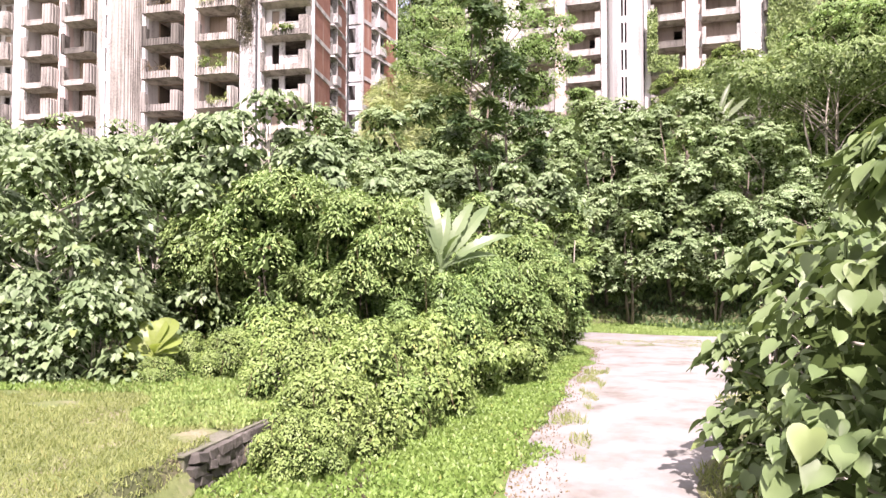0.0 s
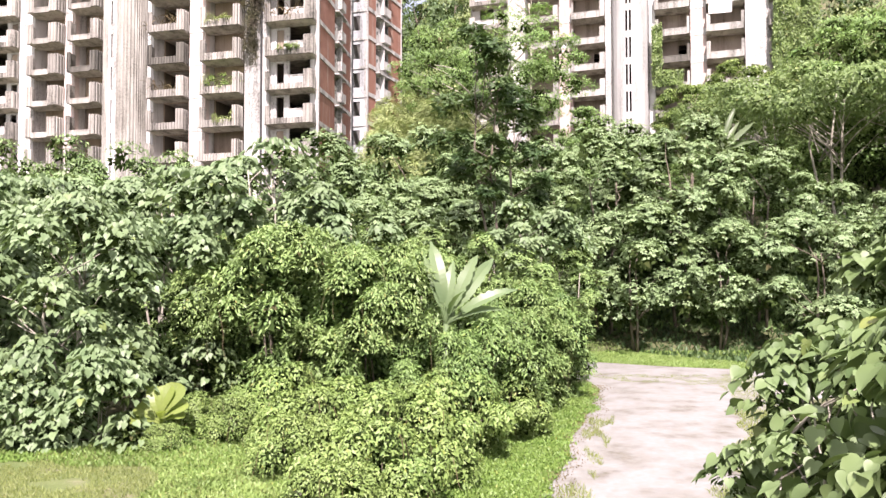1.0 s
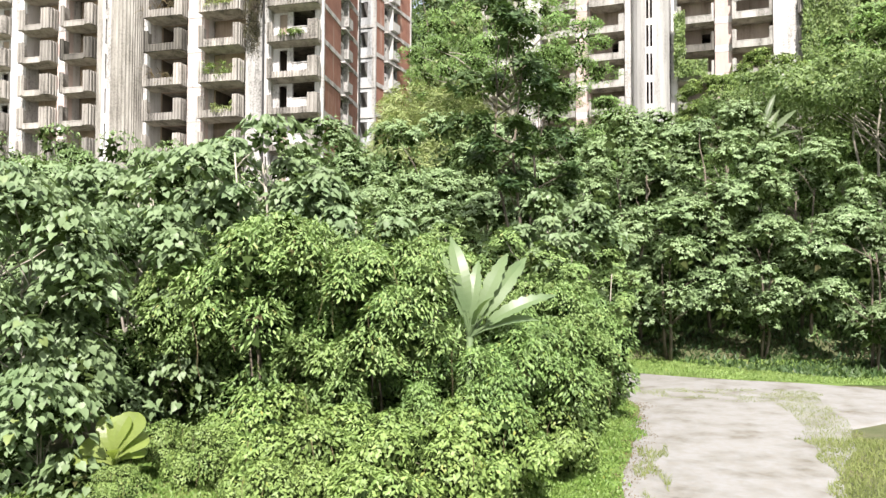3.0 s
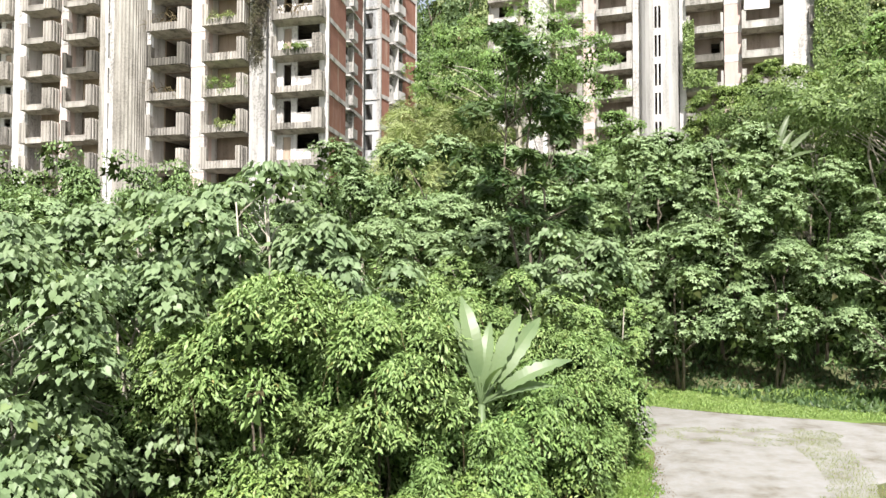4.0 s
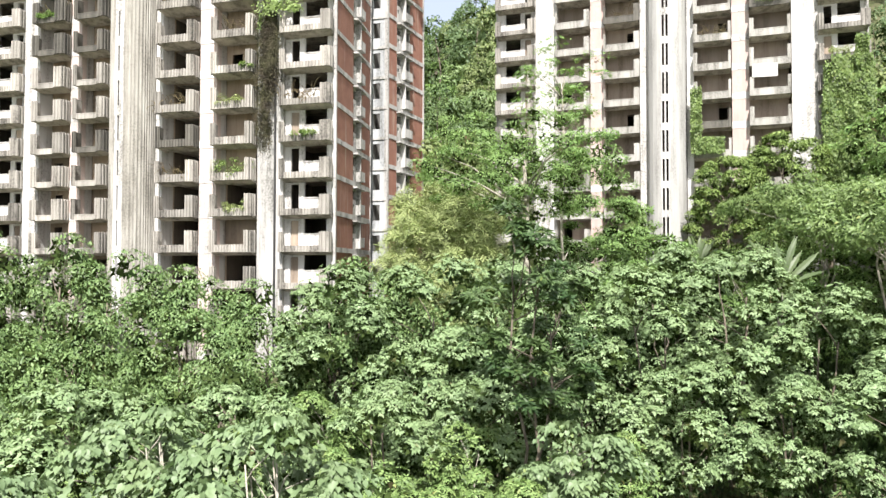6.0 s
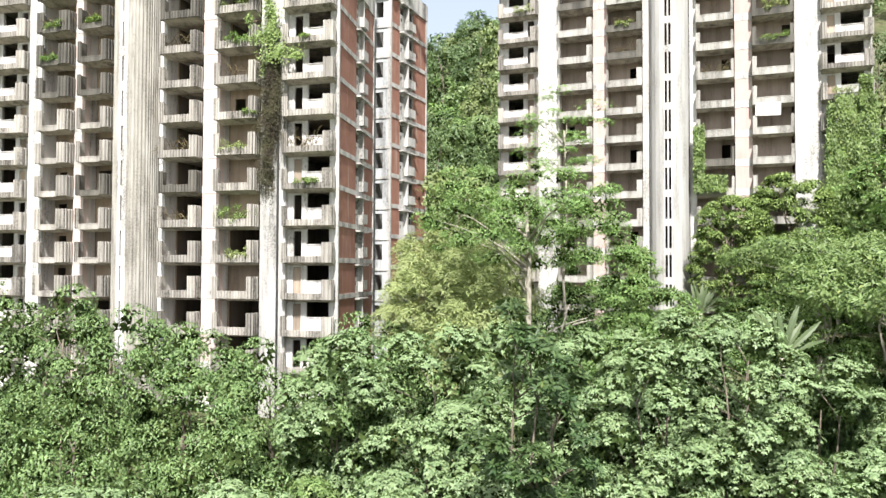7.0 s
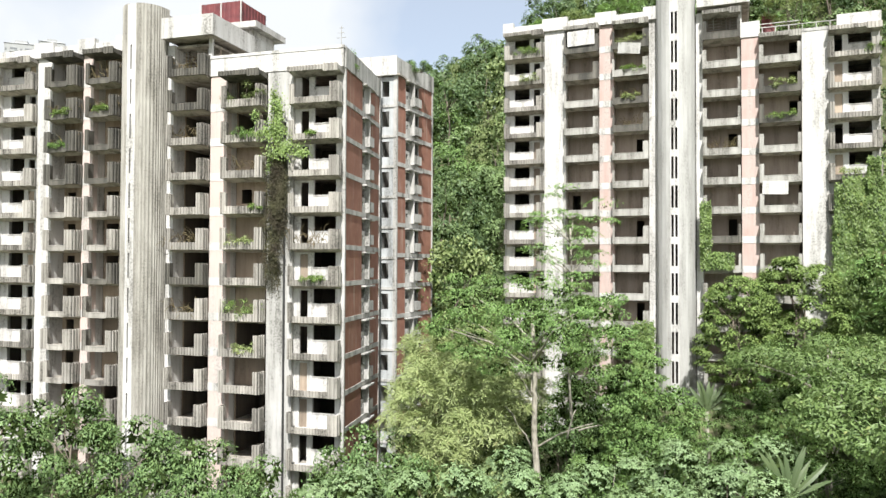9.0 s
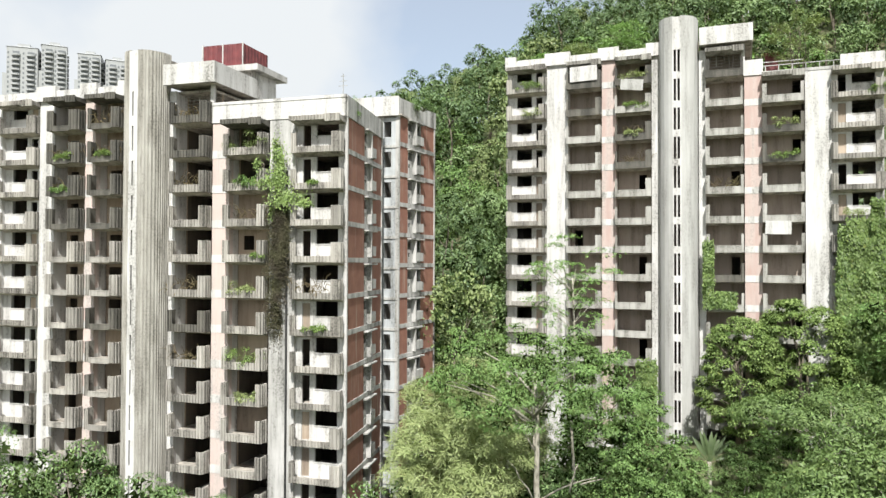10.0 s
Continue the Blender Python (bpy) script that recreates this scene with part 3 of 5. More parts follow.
def stair_outline(cx, ribs=True):
    """Plan of the projecting stair shaft, a rounded prow with a flat slotted middle."""
    right = [(0.36, -2.15), (0.8, -2.02), (1.25, -1.72), (1.62, -1.25), (1.85, -0.65), (1.93, 0.2)]
    pts = []
    for (ax, ay), (bx, by) in zip(right, right[1:]):
        d = Vector((bx - ax, by - ay))
        n = max(1, int(d.length / 0.2))
        out = Vector((d.y, -d.x)).normalized()
        for i in range(n):
            p = Vector((ax, ay)) + d * (i / n)
            q = Vector((ax, ay)) + d * ((i + 0.5) / n)
            pts += [p, q + out * (0.07 if ribs else 0.0)]
    pts.append(Vector(right[-1]))
    inner = [Vector((x * 0.88, y * 0.88 + 0.02)) for x, y in reversed(right)]
    half = pts + inner
    return [(cx + p.x, p.y) for p in half], [(cx - p.x, p.y) for p in reversed(half)]


def tower(m, top, floors, base, label, side, stained, rise):
    """One block of flats. x runs along the facade to the right corner at 0, y into the building; top: underside of the uppermost right-hand balcony slab."""
    t = new("apartment_tower")
    t.matrix_world = m
    tagged(t, label, "apartment building")
    r = random.Random(int(top))
    CX, L = -18.4, -36.6
    tint = PALEPINK if side else PINK
    b = [top - PITCH * k for k in range(-1, floors)]          # b[0] is the extra storey of the left half
    lowest = b[-1]
    roof_r, roof_l = top + PITCH, top + 2 * PITCH
    cheek = 1.5 if side else 0.97
    slim, broad = ((-25.3, -24.2), (-30.4, -28.7)) if side else ((-26.2, -24.7), (-32.2, -29.85))
    # pilasters between the bays
    for x0, x1, z1, mat, lab in ((-6.65, -4.35, roof_r, OFFWHITE if stained else WHITE, "broad stained pier" if stained else "broad white pier"),
                                 (-12.1, -10.5, roof_r + 0.02, None, ""), (-16.4, -15.75, roof_l, WHITE, ""),
                                 (-21.05, -20.25, roof_l, WHITE, ""), (*slim, roof_l + 0.02, None, ""), (*broad, roof_l, WHITE, "broad white pier")) + (((L, broad[0] - 4.4, roof_l, WHITE, "broad white pier"),) if side else ()):
        if mat:
            part("pier", Geo().box(x0, x1, -0.05, cheek, base, z1), mat, t, lab)
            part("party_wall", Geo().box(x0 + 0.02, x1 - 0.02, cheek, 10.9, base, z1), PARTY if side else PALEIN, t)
        else:
            part("pier", Geo().box(x0 + 0.05, x1 - 0.05, 0.05, cheek, base, z1), tint if not side else WHITE, t, "faded pink pier" if not side else "white pier")
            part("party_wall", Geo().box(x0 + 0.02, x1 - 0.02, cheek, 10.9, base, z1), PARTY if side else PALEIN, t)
            panel = Geo().box(x0, x1, -0.03, 0.6, 0.55, PITCH - 0.12).mesh("pier_panel", tint)
            strip = Geo().box(x0 - 0.01, x1 + 0.01, -0.06, 0.62, -0.12, 0.55).mesh("pier_band", WHITE)
            for z in b:
                if z + PITCH > z1 + 0.1:
                    continue
                part("pier_panel", panel, tint, t, "faded pink panel").location = (0, 0, z)
                part("pier_band", strip, WHITE, t, "white band").location = (0, 0, z)
    # floors, back and partitions
    for k, z in enumerate(b):
        x1 = -12.2 if k == 0 else (-0.15 if not side else -1.4)
        part("floor_slab", Geo().box(L, x1, 0.36, 10.9, z + 0.0, z + 0.2), SLAB, t)
    part("floor_slab", Geo().box(L, -0.15 if not side else -1.4, 0.36, 10.9, base + 1, base + 1.2), SLAB, t)
    part("back_wall", Geo().box(L, -1.3, 10.9, 11.1, base, roof_r).box(L, -12.2, 10.9, 11.1, roof_r, roof_l), OFFWHITE, t)
    # room backs painted dark so the openings read as deep shade
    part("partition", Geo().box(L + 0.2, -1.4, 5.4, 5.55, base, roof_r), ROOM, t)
    part("gable_wall", Geo().box(L - 0.2, L, 0.3, 11.1, base, roof_l), OFFWHITE, t)
    if not side:
        part("gable_wall", Geo().box(-0.15, 0.05, 0.3, 11.1, base, roof_r), OFFWHITE, t)
    part("roof_slab", Geo().box(-15.7, 0.0 if not side else -1.3, 0.3, 11.0, roof_r - 0.2, roof_r), SLAB, t)
    part("roof_slab", Geo().box(L, -12.15, 0.3, 11.0, roof_l - 0.2, roof_l), SLAB, t)
    # open balconies
    if not side:
        bays = {"outer": (-10.5, 3.7, 0.4, 0.3), "inner": (-15.75, 3.55, 0.4, 0.25), "inner_left": (-24.7, 3.65, 0.2, 0.55), "outer_left": (-29.85, 3.65, 0.2, 0.55)}
    else:
        bays = {"outer": (-10.5, 3.7, 0.5, 0.5), "inner": (-15.75, 3.55, 0.45, 0.6), "inner_left": (-24.2, 3.15, 0.35, 0.7), "outer_left": (-28.7, 3.4, 0.7, 1.0)}
    for name, (x, w, lf, rt) in bays.items():
        plain_front = not side or "left" in name
        form = dict(low=0.36 if side and plain_front else 0.58, front="plain" if plain_front else "ribbed", ends_plain=not side)
        sound = balcony_meshes(w, lf, rt, mat=None if side else PANEL, **form)
        mouldy = balcony_meshes(w, lf, rt, mat=MOULDY, **form)
        wall_meshes = []
        for variant in range(3):
            g = Geo()
            if name == "inner":
                holes = [(0.06, w - 0.06, 0.24, 2.88)] if side else [(2.4, 3.2, 0.2, 2.4)]
            elif name == "outer":
                holes = [(w - 0.85, w - 0.1, 0.2, 2.45)] + ([(0.5, 1.5, 1.0, 2.2)] if variant == 2 else [])
            elif name == "inner_left":
                holes = [(w - 1.5, w - 0.7, 0.2, 2.4)] + ([(0.3, 1.6, 0.9, 2.4)] if variant else [])
            else:
                holes = [(0.4, 1.3, 0.2, 2.4)] + ([(2.0, 3.0, 1.0, 2.3)] if variant == 1 else [])
            if not side and variant:
                holes = []
            if side and name == "outer" and variant == 1:
                holes = [(0.06, w - 0.06, 0.24, 2.88)]
            deep = 1.48 if side else 1.75
            wall_with_holes(g, 0, w, deep, deep + 0.15, 0.2, PITCH, holes)
            wall_meshes.append(g.mesh("bay_wall", INNER if side else PALEIN))
        high_bay = name != "outer"
        for k, z in enumerate(b):
            if k == 0 and not high_bay:
                continue
            if z < base + 0.5:
                continue
            slab, front, e0, e1 = mouldy if (side and k <= 3 and "left" in name) or r.random() < (0.3 if k < 4 else 0.06) else sound
            bal = new("balcony", slab)
            bal.parent = t
            bal.location = (x, 0, z)
            bal.rotation_euler = (0, r.uniform(-0.004, 0.004), 0)
            part("ribbed_front", front, RIBBED, bal)
            part("end_screen", e0, RIBBED, bal)
            part("end_screen", e1, RIBBED, bal)
            pick = r.randrange(3)
            if side and name == "outer":
                pick = 1 if k in (1, 2, 8, 10, 11) else 2 * (pick // 2)
            bw = part("bay_wall", wall_meshes[pick], INNER, t)
            bw.location = (x, 0, z)
        # canopy over the top balcony
        z = (b[0] if high_bay else b[1]) + PITCH
        mat = MOULDY if side else GREY
        if not (side and name == "inner"):
            part("canopy", canopy_mesh(x, w, z, 1.3 if side else 0.95, mat), mat, t)
    # window bays at both ends
    for x, w, flip in ((-4.35, 4.35, False), (broad[0] - 4.4, 4.4, True)):
        slab, front, e0, e1 = balcony_meshes(w - 0.05, 0.45 if not flip else 0.6, 0.75, 0.45, 1.55, 0.75)
        door, win = ((0.55, 1.25), (1.75, 3.7)) if not flip else ((3.1, 3.8), (0.9, 2.6))
        g = Geo()
        wall_with_holes(g, 0, w, 0.32, 0.5, 0.16, PITCH, [(door[0], door[1], 0.25, 2.5), (win[0], win[1], 1.45, 2.72)])
        plain = g.mesh("window_wall", WHITE)
        sill = Geo().box(win[0] - 0.05, win[1] + 0.05, 0.27, 0.36, 1.36, 1.45).mesh("window_sill", OFFWHITE)
        leafm = Geo().box(door[0] + 0.02, door[1] - 0.02, 0.40, 0.44, 0.25, 2.48).mesh("door", INNER)
        for k, z in enumerate(b):
            if (k == 0 and not flip) or z < base + 0.5:
                continue
            wl_ob = part("window_wall", plain, WHITE, t)
            wl_ob.location = (x, 0, z)
            part("window_sill", sill, OFFWHITE, wl_ob)
            if r.random() < 0.22:
                part("door", leafm, INNER, wl_ob, "faded door panel")
            bal = new("balcony", slab)
            bal.parent = t
            bal.location = (x, 0, z)
            part("ribbed_front", front, RIBBED, bal)
            part("end_screen", e0, RIBBED, bal)
            part("end_screen", e1, RIBBED, bal)
        z = (b[0] if flip else b[1]) + PITCH
        part("canopy", canopy_mesh(x, w, z, 1.0, RIBBED), RIBBED, t)
    # roof edge
    if side:
        part("parapet", Geo().box(-12.3, 0.12, -0.12, 0.1, roof_r - 0.05, roof_r + rise).box(-12.34, 0.16, -0.17, 0.14, roof_r + rise - 0.22, roof_r + rise + 0.02), WHITE, t, "white roof parapet with a thin coping")
    else:
        # broken roof edge: white upstands at the piers, bare rails between
        for x0, x1, up in ((-12.3, -10.4, 1.5), (-3.6, 0.12, 1.25)):
            part("parapet", Geo().box(x0, x1, -0.14, 0.12, roof_r - 0.05, roof_r + up), WHITE, t, "white roof upstand")
        part("parapet", Geo().box(-10.4, -3.6, -0.1, 0.1, roof_r - 0.05, roof_r + 0.25), OFFWHITE, t, "low weathered kerb")
        for z in (0.75, 1.1):
            part("roof_rail", Geo().box(-10.4, -6.8 if z > 1 else -3.6, -0.02, 0.05, roof_r + z, roof_r + z + 0.07), OFFWHITE, t)
        for i in range(6):
            part("rail_post", Geo().box(-10.2 + 1.2 * i, -10.12 + 1.2 * i, 0.0, 0.06, roof_r + 0.2, roof_r + 0.78), OFFWHITE, t)
    part("parapet", Geo().box(L - 0.2, -20.3, -0.12, 0.1, roof_l - 0.05, roof_l + 0.85), WHITE, t, "white roof parapet")
    for x0, x1 in ((-21.6, -20.2), (slim[0] - 0.4, slim[1] + 0.3), (broad[0] - 0.2, broad[1] + 0.25), (L - 0.3, L + 0.9)):
        part("parapet_block", Geo().box(x0, x1, -0.34, 0.16, roof_l - 0.1, roof_l + 1.25), WHITE, t, "white upstand over a pier")
    # stair shaft
    hi = roof_l + 3.2
    rt_half, lf_half = stair_outline(CX, side)
    shell = PALE if side else SMOOTH
    part("stair_shell", Geo().prism(rt_half, base, hi), shell, t, "pale ribbed concrete shell" if side else "smooth grey concrete shell")
    part("stair_shell", Geo().prism(lf_half, base, hi), shell, t, "pale ribbed concrete shell" if side else "smooth grey concrete shell")
    strip = Geo()
    holes = []
    for z in b + [lowest - PITCH]:
        holes += [(CX - 0.13, CX + 0.03, z + 0.5, z + 2.6)] if side else [(CX - 0.30, CX - 0.07, z + 0.5, z + 2.72), (CX + 0.07, CX + 0.30, z + 0.5, z + 2.72)]
    wall_with_holes(strip, CX - 0.42, CX + 0.42, -2.19, -1.98, base, hi - 0.1, holes)
    # dark-painted wall, so the slots in front look unlit
    part("stair_core", Geo().box(CX - 1.2, CX + 1.2, -1.2, -1.1, base, hi - 0.6), ROOM, t, "stair landing wall, painted dark for shade")
    part("slotted_strip", strip, WHITE, t, "white strip with upright stair slots")
    part("stair_cap", Geo().box(CX - 1.6, CX + 1.6, -1.2, 6, hi - 0.5, hi - 0.3).box(CX - 1.7, CX + 1.7, 0.1, 0.3, base, hi - 0.5), SLAB, t)
    # upper pergola room beside the stair
    pg = Geo().prism([(-16.3, -1.1), (-11.3, -1.1), (-11.3, 9), (-16.3, 9), (-16.3, 8.85), (-11.45, 8.85), (-11.45, -0.95), (-16.3, -0.95)], roof_l + 0.3, roof_l + 2.05)
    part("roof_fascia", pg, WHITE, t, "white roof fascia")
    part("roof_slab", Geo().box(-16.3, -11.46, -0.94, 8.84, roof_l + 0.32, roof_l + 0.5), SLAB, t)
    part("corner_post", Geo().box(-12.35, -12.05, -0.05, 0.25, roof_r, roof_l + 0.32), WHITE, t)
    for i in range(7):
        z = roof_l - 0.35 - 0.3 * i
        part("trellis_bar", Geo().box(-15.7, -12.2, 1.1, 1.16, z, z + 0.06), GREY, t)
    for i in range(6):
        x = -15.3 + 0.55 * i
        part("rafter", Geo().tube([(x, 1.0, roof_l + 0.3), (x + r.uniform(-0.15, 0.3), 1.05, roof_l - r.uniform(0.7, 2.1))], [0.05, 0.045], 4), GREY, t)
    return t, b, roof_r, roof_l


def at(x, y, deg):
    return pose(x, y, 0, 0, 0, -deg)


left_tower, lb, lroof, lroof_l = tower(at(-11.15, 61.3, 14), 37.87, 12, 3.0, "abandoned white and pink apartment tower with ribbed concrete balconies", True, True, 1.65)
right_tower, rb, rroof, rroof_l = tower(at(37.5, 73.8, 19), 44.9, 13, 6.0, "abandoned white and pink apartment tower half swallowed by vines", False, False, 1.3)


def side_wall(t, p0, p1, levels, base, roof, bands, corner_mat):
    """A gable of brick panels, concrete bands and a window strip, from plan point p0 to p1 in the tower's frame."""
    a, c = Vector(p0), Vector(p1)
    ang = math.atan2(c.y - a.y, c.x - a.x)
    place = Matrix.Translation((a.x, a.y, 0)) @ Matrix.Rotation(ang, 4, "Z")
    n = (c - a).length
    def put(name, g, mat, lab=""):
        ob = part(name, g, mat, t, lab)
        ob.matrix_local = place
        return ob
    s0, s1 = bands
    edges = sorted(levels)
    put("corner_post", Geo().box(-0.02, 0.22, -0.08, 0.3, base, roof), corner_mat)
    put("corner_post", Geo().box(n - 0.2, n + 0.02, -0.08, 0.3, base, roof), corner_mat)
    for i, z in enumerate(edges):
        z1 = edges[i + 1] if i + 1 < len(edges) else roof
        put("brick_panel", Geo().box(0.2, s0, 0.0, 0.22, z + 0.35, z1 - 0.05), BRICK)
        put("brick_panel", Geo().box(s1, n - 0.2, 0.0, 0.22, z + 0.35, z1 - 0.05), BRICK)
        put("floor_band", Geo().box(-0.04, n + 0.04, -0.07, 0.24, z - 0.05, z + 0.35), OFFWHITE)
        w = Geo()
        mid = s0 + (s1 - s0) * 0.4
        wall_with_holes(w, s0, s1, 0.03, 0.2, z + 0.35, z1 - 0.05, [(mid + 0.1, s1 - 0.08, z + 1.45, z1 - 0.3), (s0 + 0.1, mid - 0.1, z + 1.7, z1 - 0.45), (s0 + 0.2, s0 + 0.6, z + 0.95, z + 1.35)])
        put("window_panel", w, OFFWHITE, "window panel with empty openings")
        put("window_hood", Geo().box(s0 - 0.1, s1 + 0.1, -0.45, 0.05, z1 - 0.25, z1 - 0.12).box(mid - 0.06, mid + 0.06, -0.4, 0.1, z + 0.4, z1 - 0.25), OFFWHITE)
        put("air_conditioner_ledge", Geo().box(mid - 0.02, s1, -0.32, 0.03, z + 0.55, z + 1.4), OFFWHITE)
    put("brick_panel", Geo().box(0.2, n - 0.2, 0, 0.22, base, edges[0] - 0.05), BRICK)
    put("parapet", Geo().box(-0.1, n + 0.1, -0.12, 0.15, roof - 0.05, roof + 1.65), OFFWHITE, "weathered white parapet")


part("drain_pipe", Geo().tube([(-5.0, -0.16, 5), (-5.0, -0.16, 20), (-5.02, -0.16, 36.5)], [0.09, 0.09, 0.09], 8), PIPE, left_tower, "black drain pipe")
side_wall(left_tower, (0.05, 0.35), (-1.24, 11.2), lb[1:], 3.0, lroof, (5.1, 7.9), OFFWHITE)
# the rear block
rear = [z - 0.45 for z in lb]
side_wall(left_tower, (0.0, 12.4), (1.04, 20.6), rear, 3.0, rear[0] + 2.9, (2.0, 5.0), OFFWHITE)
rg = Geo()
wall_with_holes(rg, -1.6, 0.0, 12.45, 12.65, 0, PITCH - 0.25, [(-1.5, -0.75, 0.8, 2.3)])
rear_wall = rg.mesh("rear_wall", BLUEGREY)
rear_band = Geo().box(-1.7, 0.05, 12.35, 12.7, -0.25, 0).mesh("rear_band", OFFWHITE)
for z in rear:
    part("rear_wall", rear_wall, BLUEGREY, left_tower, "blue-grey painted wall").location = (0, 0, z)
    part("rear_band", rear_band, OFFWHITE, left_tower).location = (0, 0, z)
rr = rear[0] + 2.9
part("rear_body", Geo().box(-9, -1.6, 12.6, 20.6, 3, rr).box(-1.6, 0.5, 16.5, 16.6, 3, rr).box(-1.6, 1.0, 20.5, 20.7, 3, rr), OFFWHITE, left_tower)
part("rear_roof", Geo().box(-9.2, 0.4, 12.2, 20.6, rr - 0.1, rr + 0.05), SLAB, left_tower)
part("parapet", Geo().box(-9.2, 0.15, 12.05, 12.2, rr - 0.1, rr + 1.75), WHITE, left_tower)

# rooftop plant room and red tank on the nearer tower
plant = new("roof_plant_room")
plant.matrix_world = left_tower.matrix_world
tagged(plant, "white rooftop plant room with a thick overhanging slab", "plant room")
part("wall", Geo().box(-15.6, -11.6, 5.5, 9.5, lroof, lroof + 5.7), WHITE, plant)
part("roof", Geo().box(-17.0, -10.8, 4.8, 10.3, lroof + 5.7, lroof + 6.25), OFFWHITE, plant)
for i in range(7):
    part("louvre", Geo().box(-11.6, -11.5, 6, 9, lroof + 3.1 + 0.32 * i, lroof + 3.28 + 0.32 * i), WHITE, plant)
tank = new("roof_water_tank")
tank.matrix_world = left_tower.matrix_world
tagged(tank, "dark red corrugated metal water tank on a roof", "water tank")
tg = Geo()
z0, z1 = lroof + 6.25, lroof + 8.4
ribbed_sheet(tg, -16.9, 5.4, -12.7, 5.4, z0, z1, 0.5, 0.06)
ribbed_sheet(tg, -12.7, 5.4, -12.7, 9.8, z0, z1, 0.5, 0.06)
ribbed_sheet(tg, -12.7, 9.8, -16.9, 9.8, z0, z1, 0.5, 0.06)
ribbed_sheet(tg, -16.9, 9.8, -16.9, 5.4, z0, z1, 0.5, 0.06)
part("tank_wall", tg, RED, tank)
part("tank_lid", Geo().box(-16.9, -12.7, 5.4, 9.8, z1 - 0.1, z1 + 0.02), RED, tank)
for x in (-16.95, -14.8, -12.7):
    part("tank_post", Geo().box(x, x + 0.1, 5.26, 5.33, z0, z1 + 0.05), WHITE, tank)


red_tank = new("roof_tank")
red_tank.matrix_world = right_tower.matrix_world
tagged(red_tank, "rusty red metal tank half hidden by roof bushes", "water tank")
part("tank_wall", Geo().box(-10.1, -8.9, 2.6, 3.8, rroof, rroof + 2.6), RED, red_tank)
part("tank_lid", Geo().box(-10.2, -8.8, 2.5, 3.9, rroof + 2.6, rroof + 2.72), RED, red_tank)
hatch = new("roof_hatch")
hatch.matrix_world = left_tower.matrix_world
tagged(hatch, "small white rooftop hatch house beside the parapet", "roof hatch")
part("wall", Geo().box(-10.2, -7.8, 4.0, 6.2, lroof, lroof + 2.0), WHITE, hatch)
part("lid", Geo().box(-10.35, -7.65, 3.85, 6.35, lroof + 2.0, lroof + 2.15), OFFWHITE, hatch)
mast = new("roof_aerial")
mast.matrix_world = left_tower.matrix_world
tagged(mast, "thin grey aerial mast on the roof edge", "aerial")
part("mast", Geo().tube([(-0.6, 1.0, lroof), (-0.6, 1.0, lroof + 3.6)], [0.035, 0.025], 6), GREY, mast)
for i in range(3):
    part("crossbar", Geo().box(-1.0 + 0.1 * i, -0.2 - 0.1 * i, 0.98, 1.02, lroof + 2.6 + 0.4 * i, lroof + 2.63 + 0.4 * i), GREY, mast)


# ---- plants ----
def limb(g, a, b, r0, r1, sag=0.15, sides=5, rand=random):
    a, b = Vector(a), Vector(b)
    n = 4
    k = (b - a).length
    pts, rad = [], []
    for i in range(n + 1):
        t = i / n
        p = a.lerp(b, t)
        p += Vector((rand.uniform(-1, 1), rand.uniform(-1, 1), 0)) * 0.05 * k * math.sin(math.pi * t)
        p.z += sag * k * math.sin(math.pi * t) * 0.5
        pts.append(p), rad.append(r0 + (r1 - r0) * t)
    g.tube(pts, rad, sides)


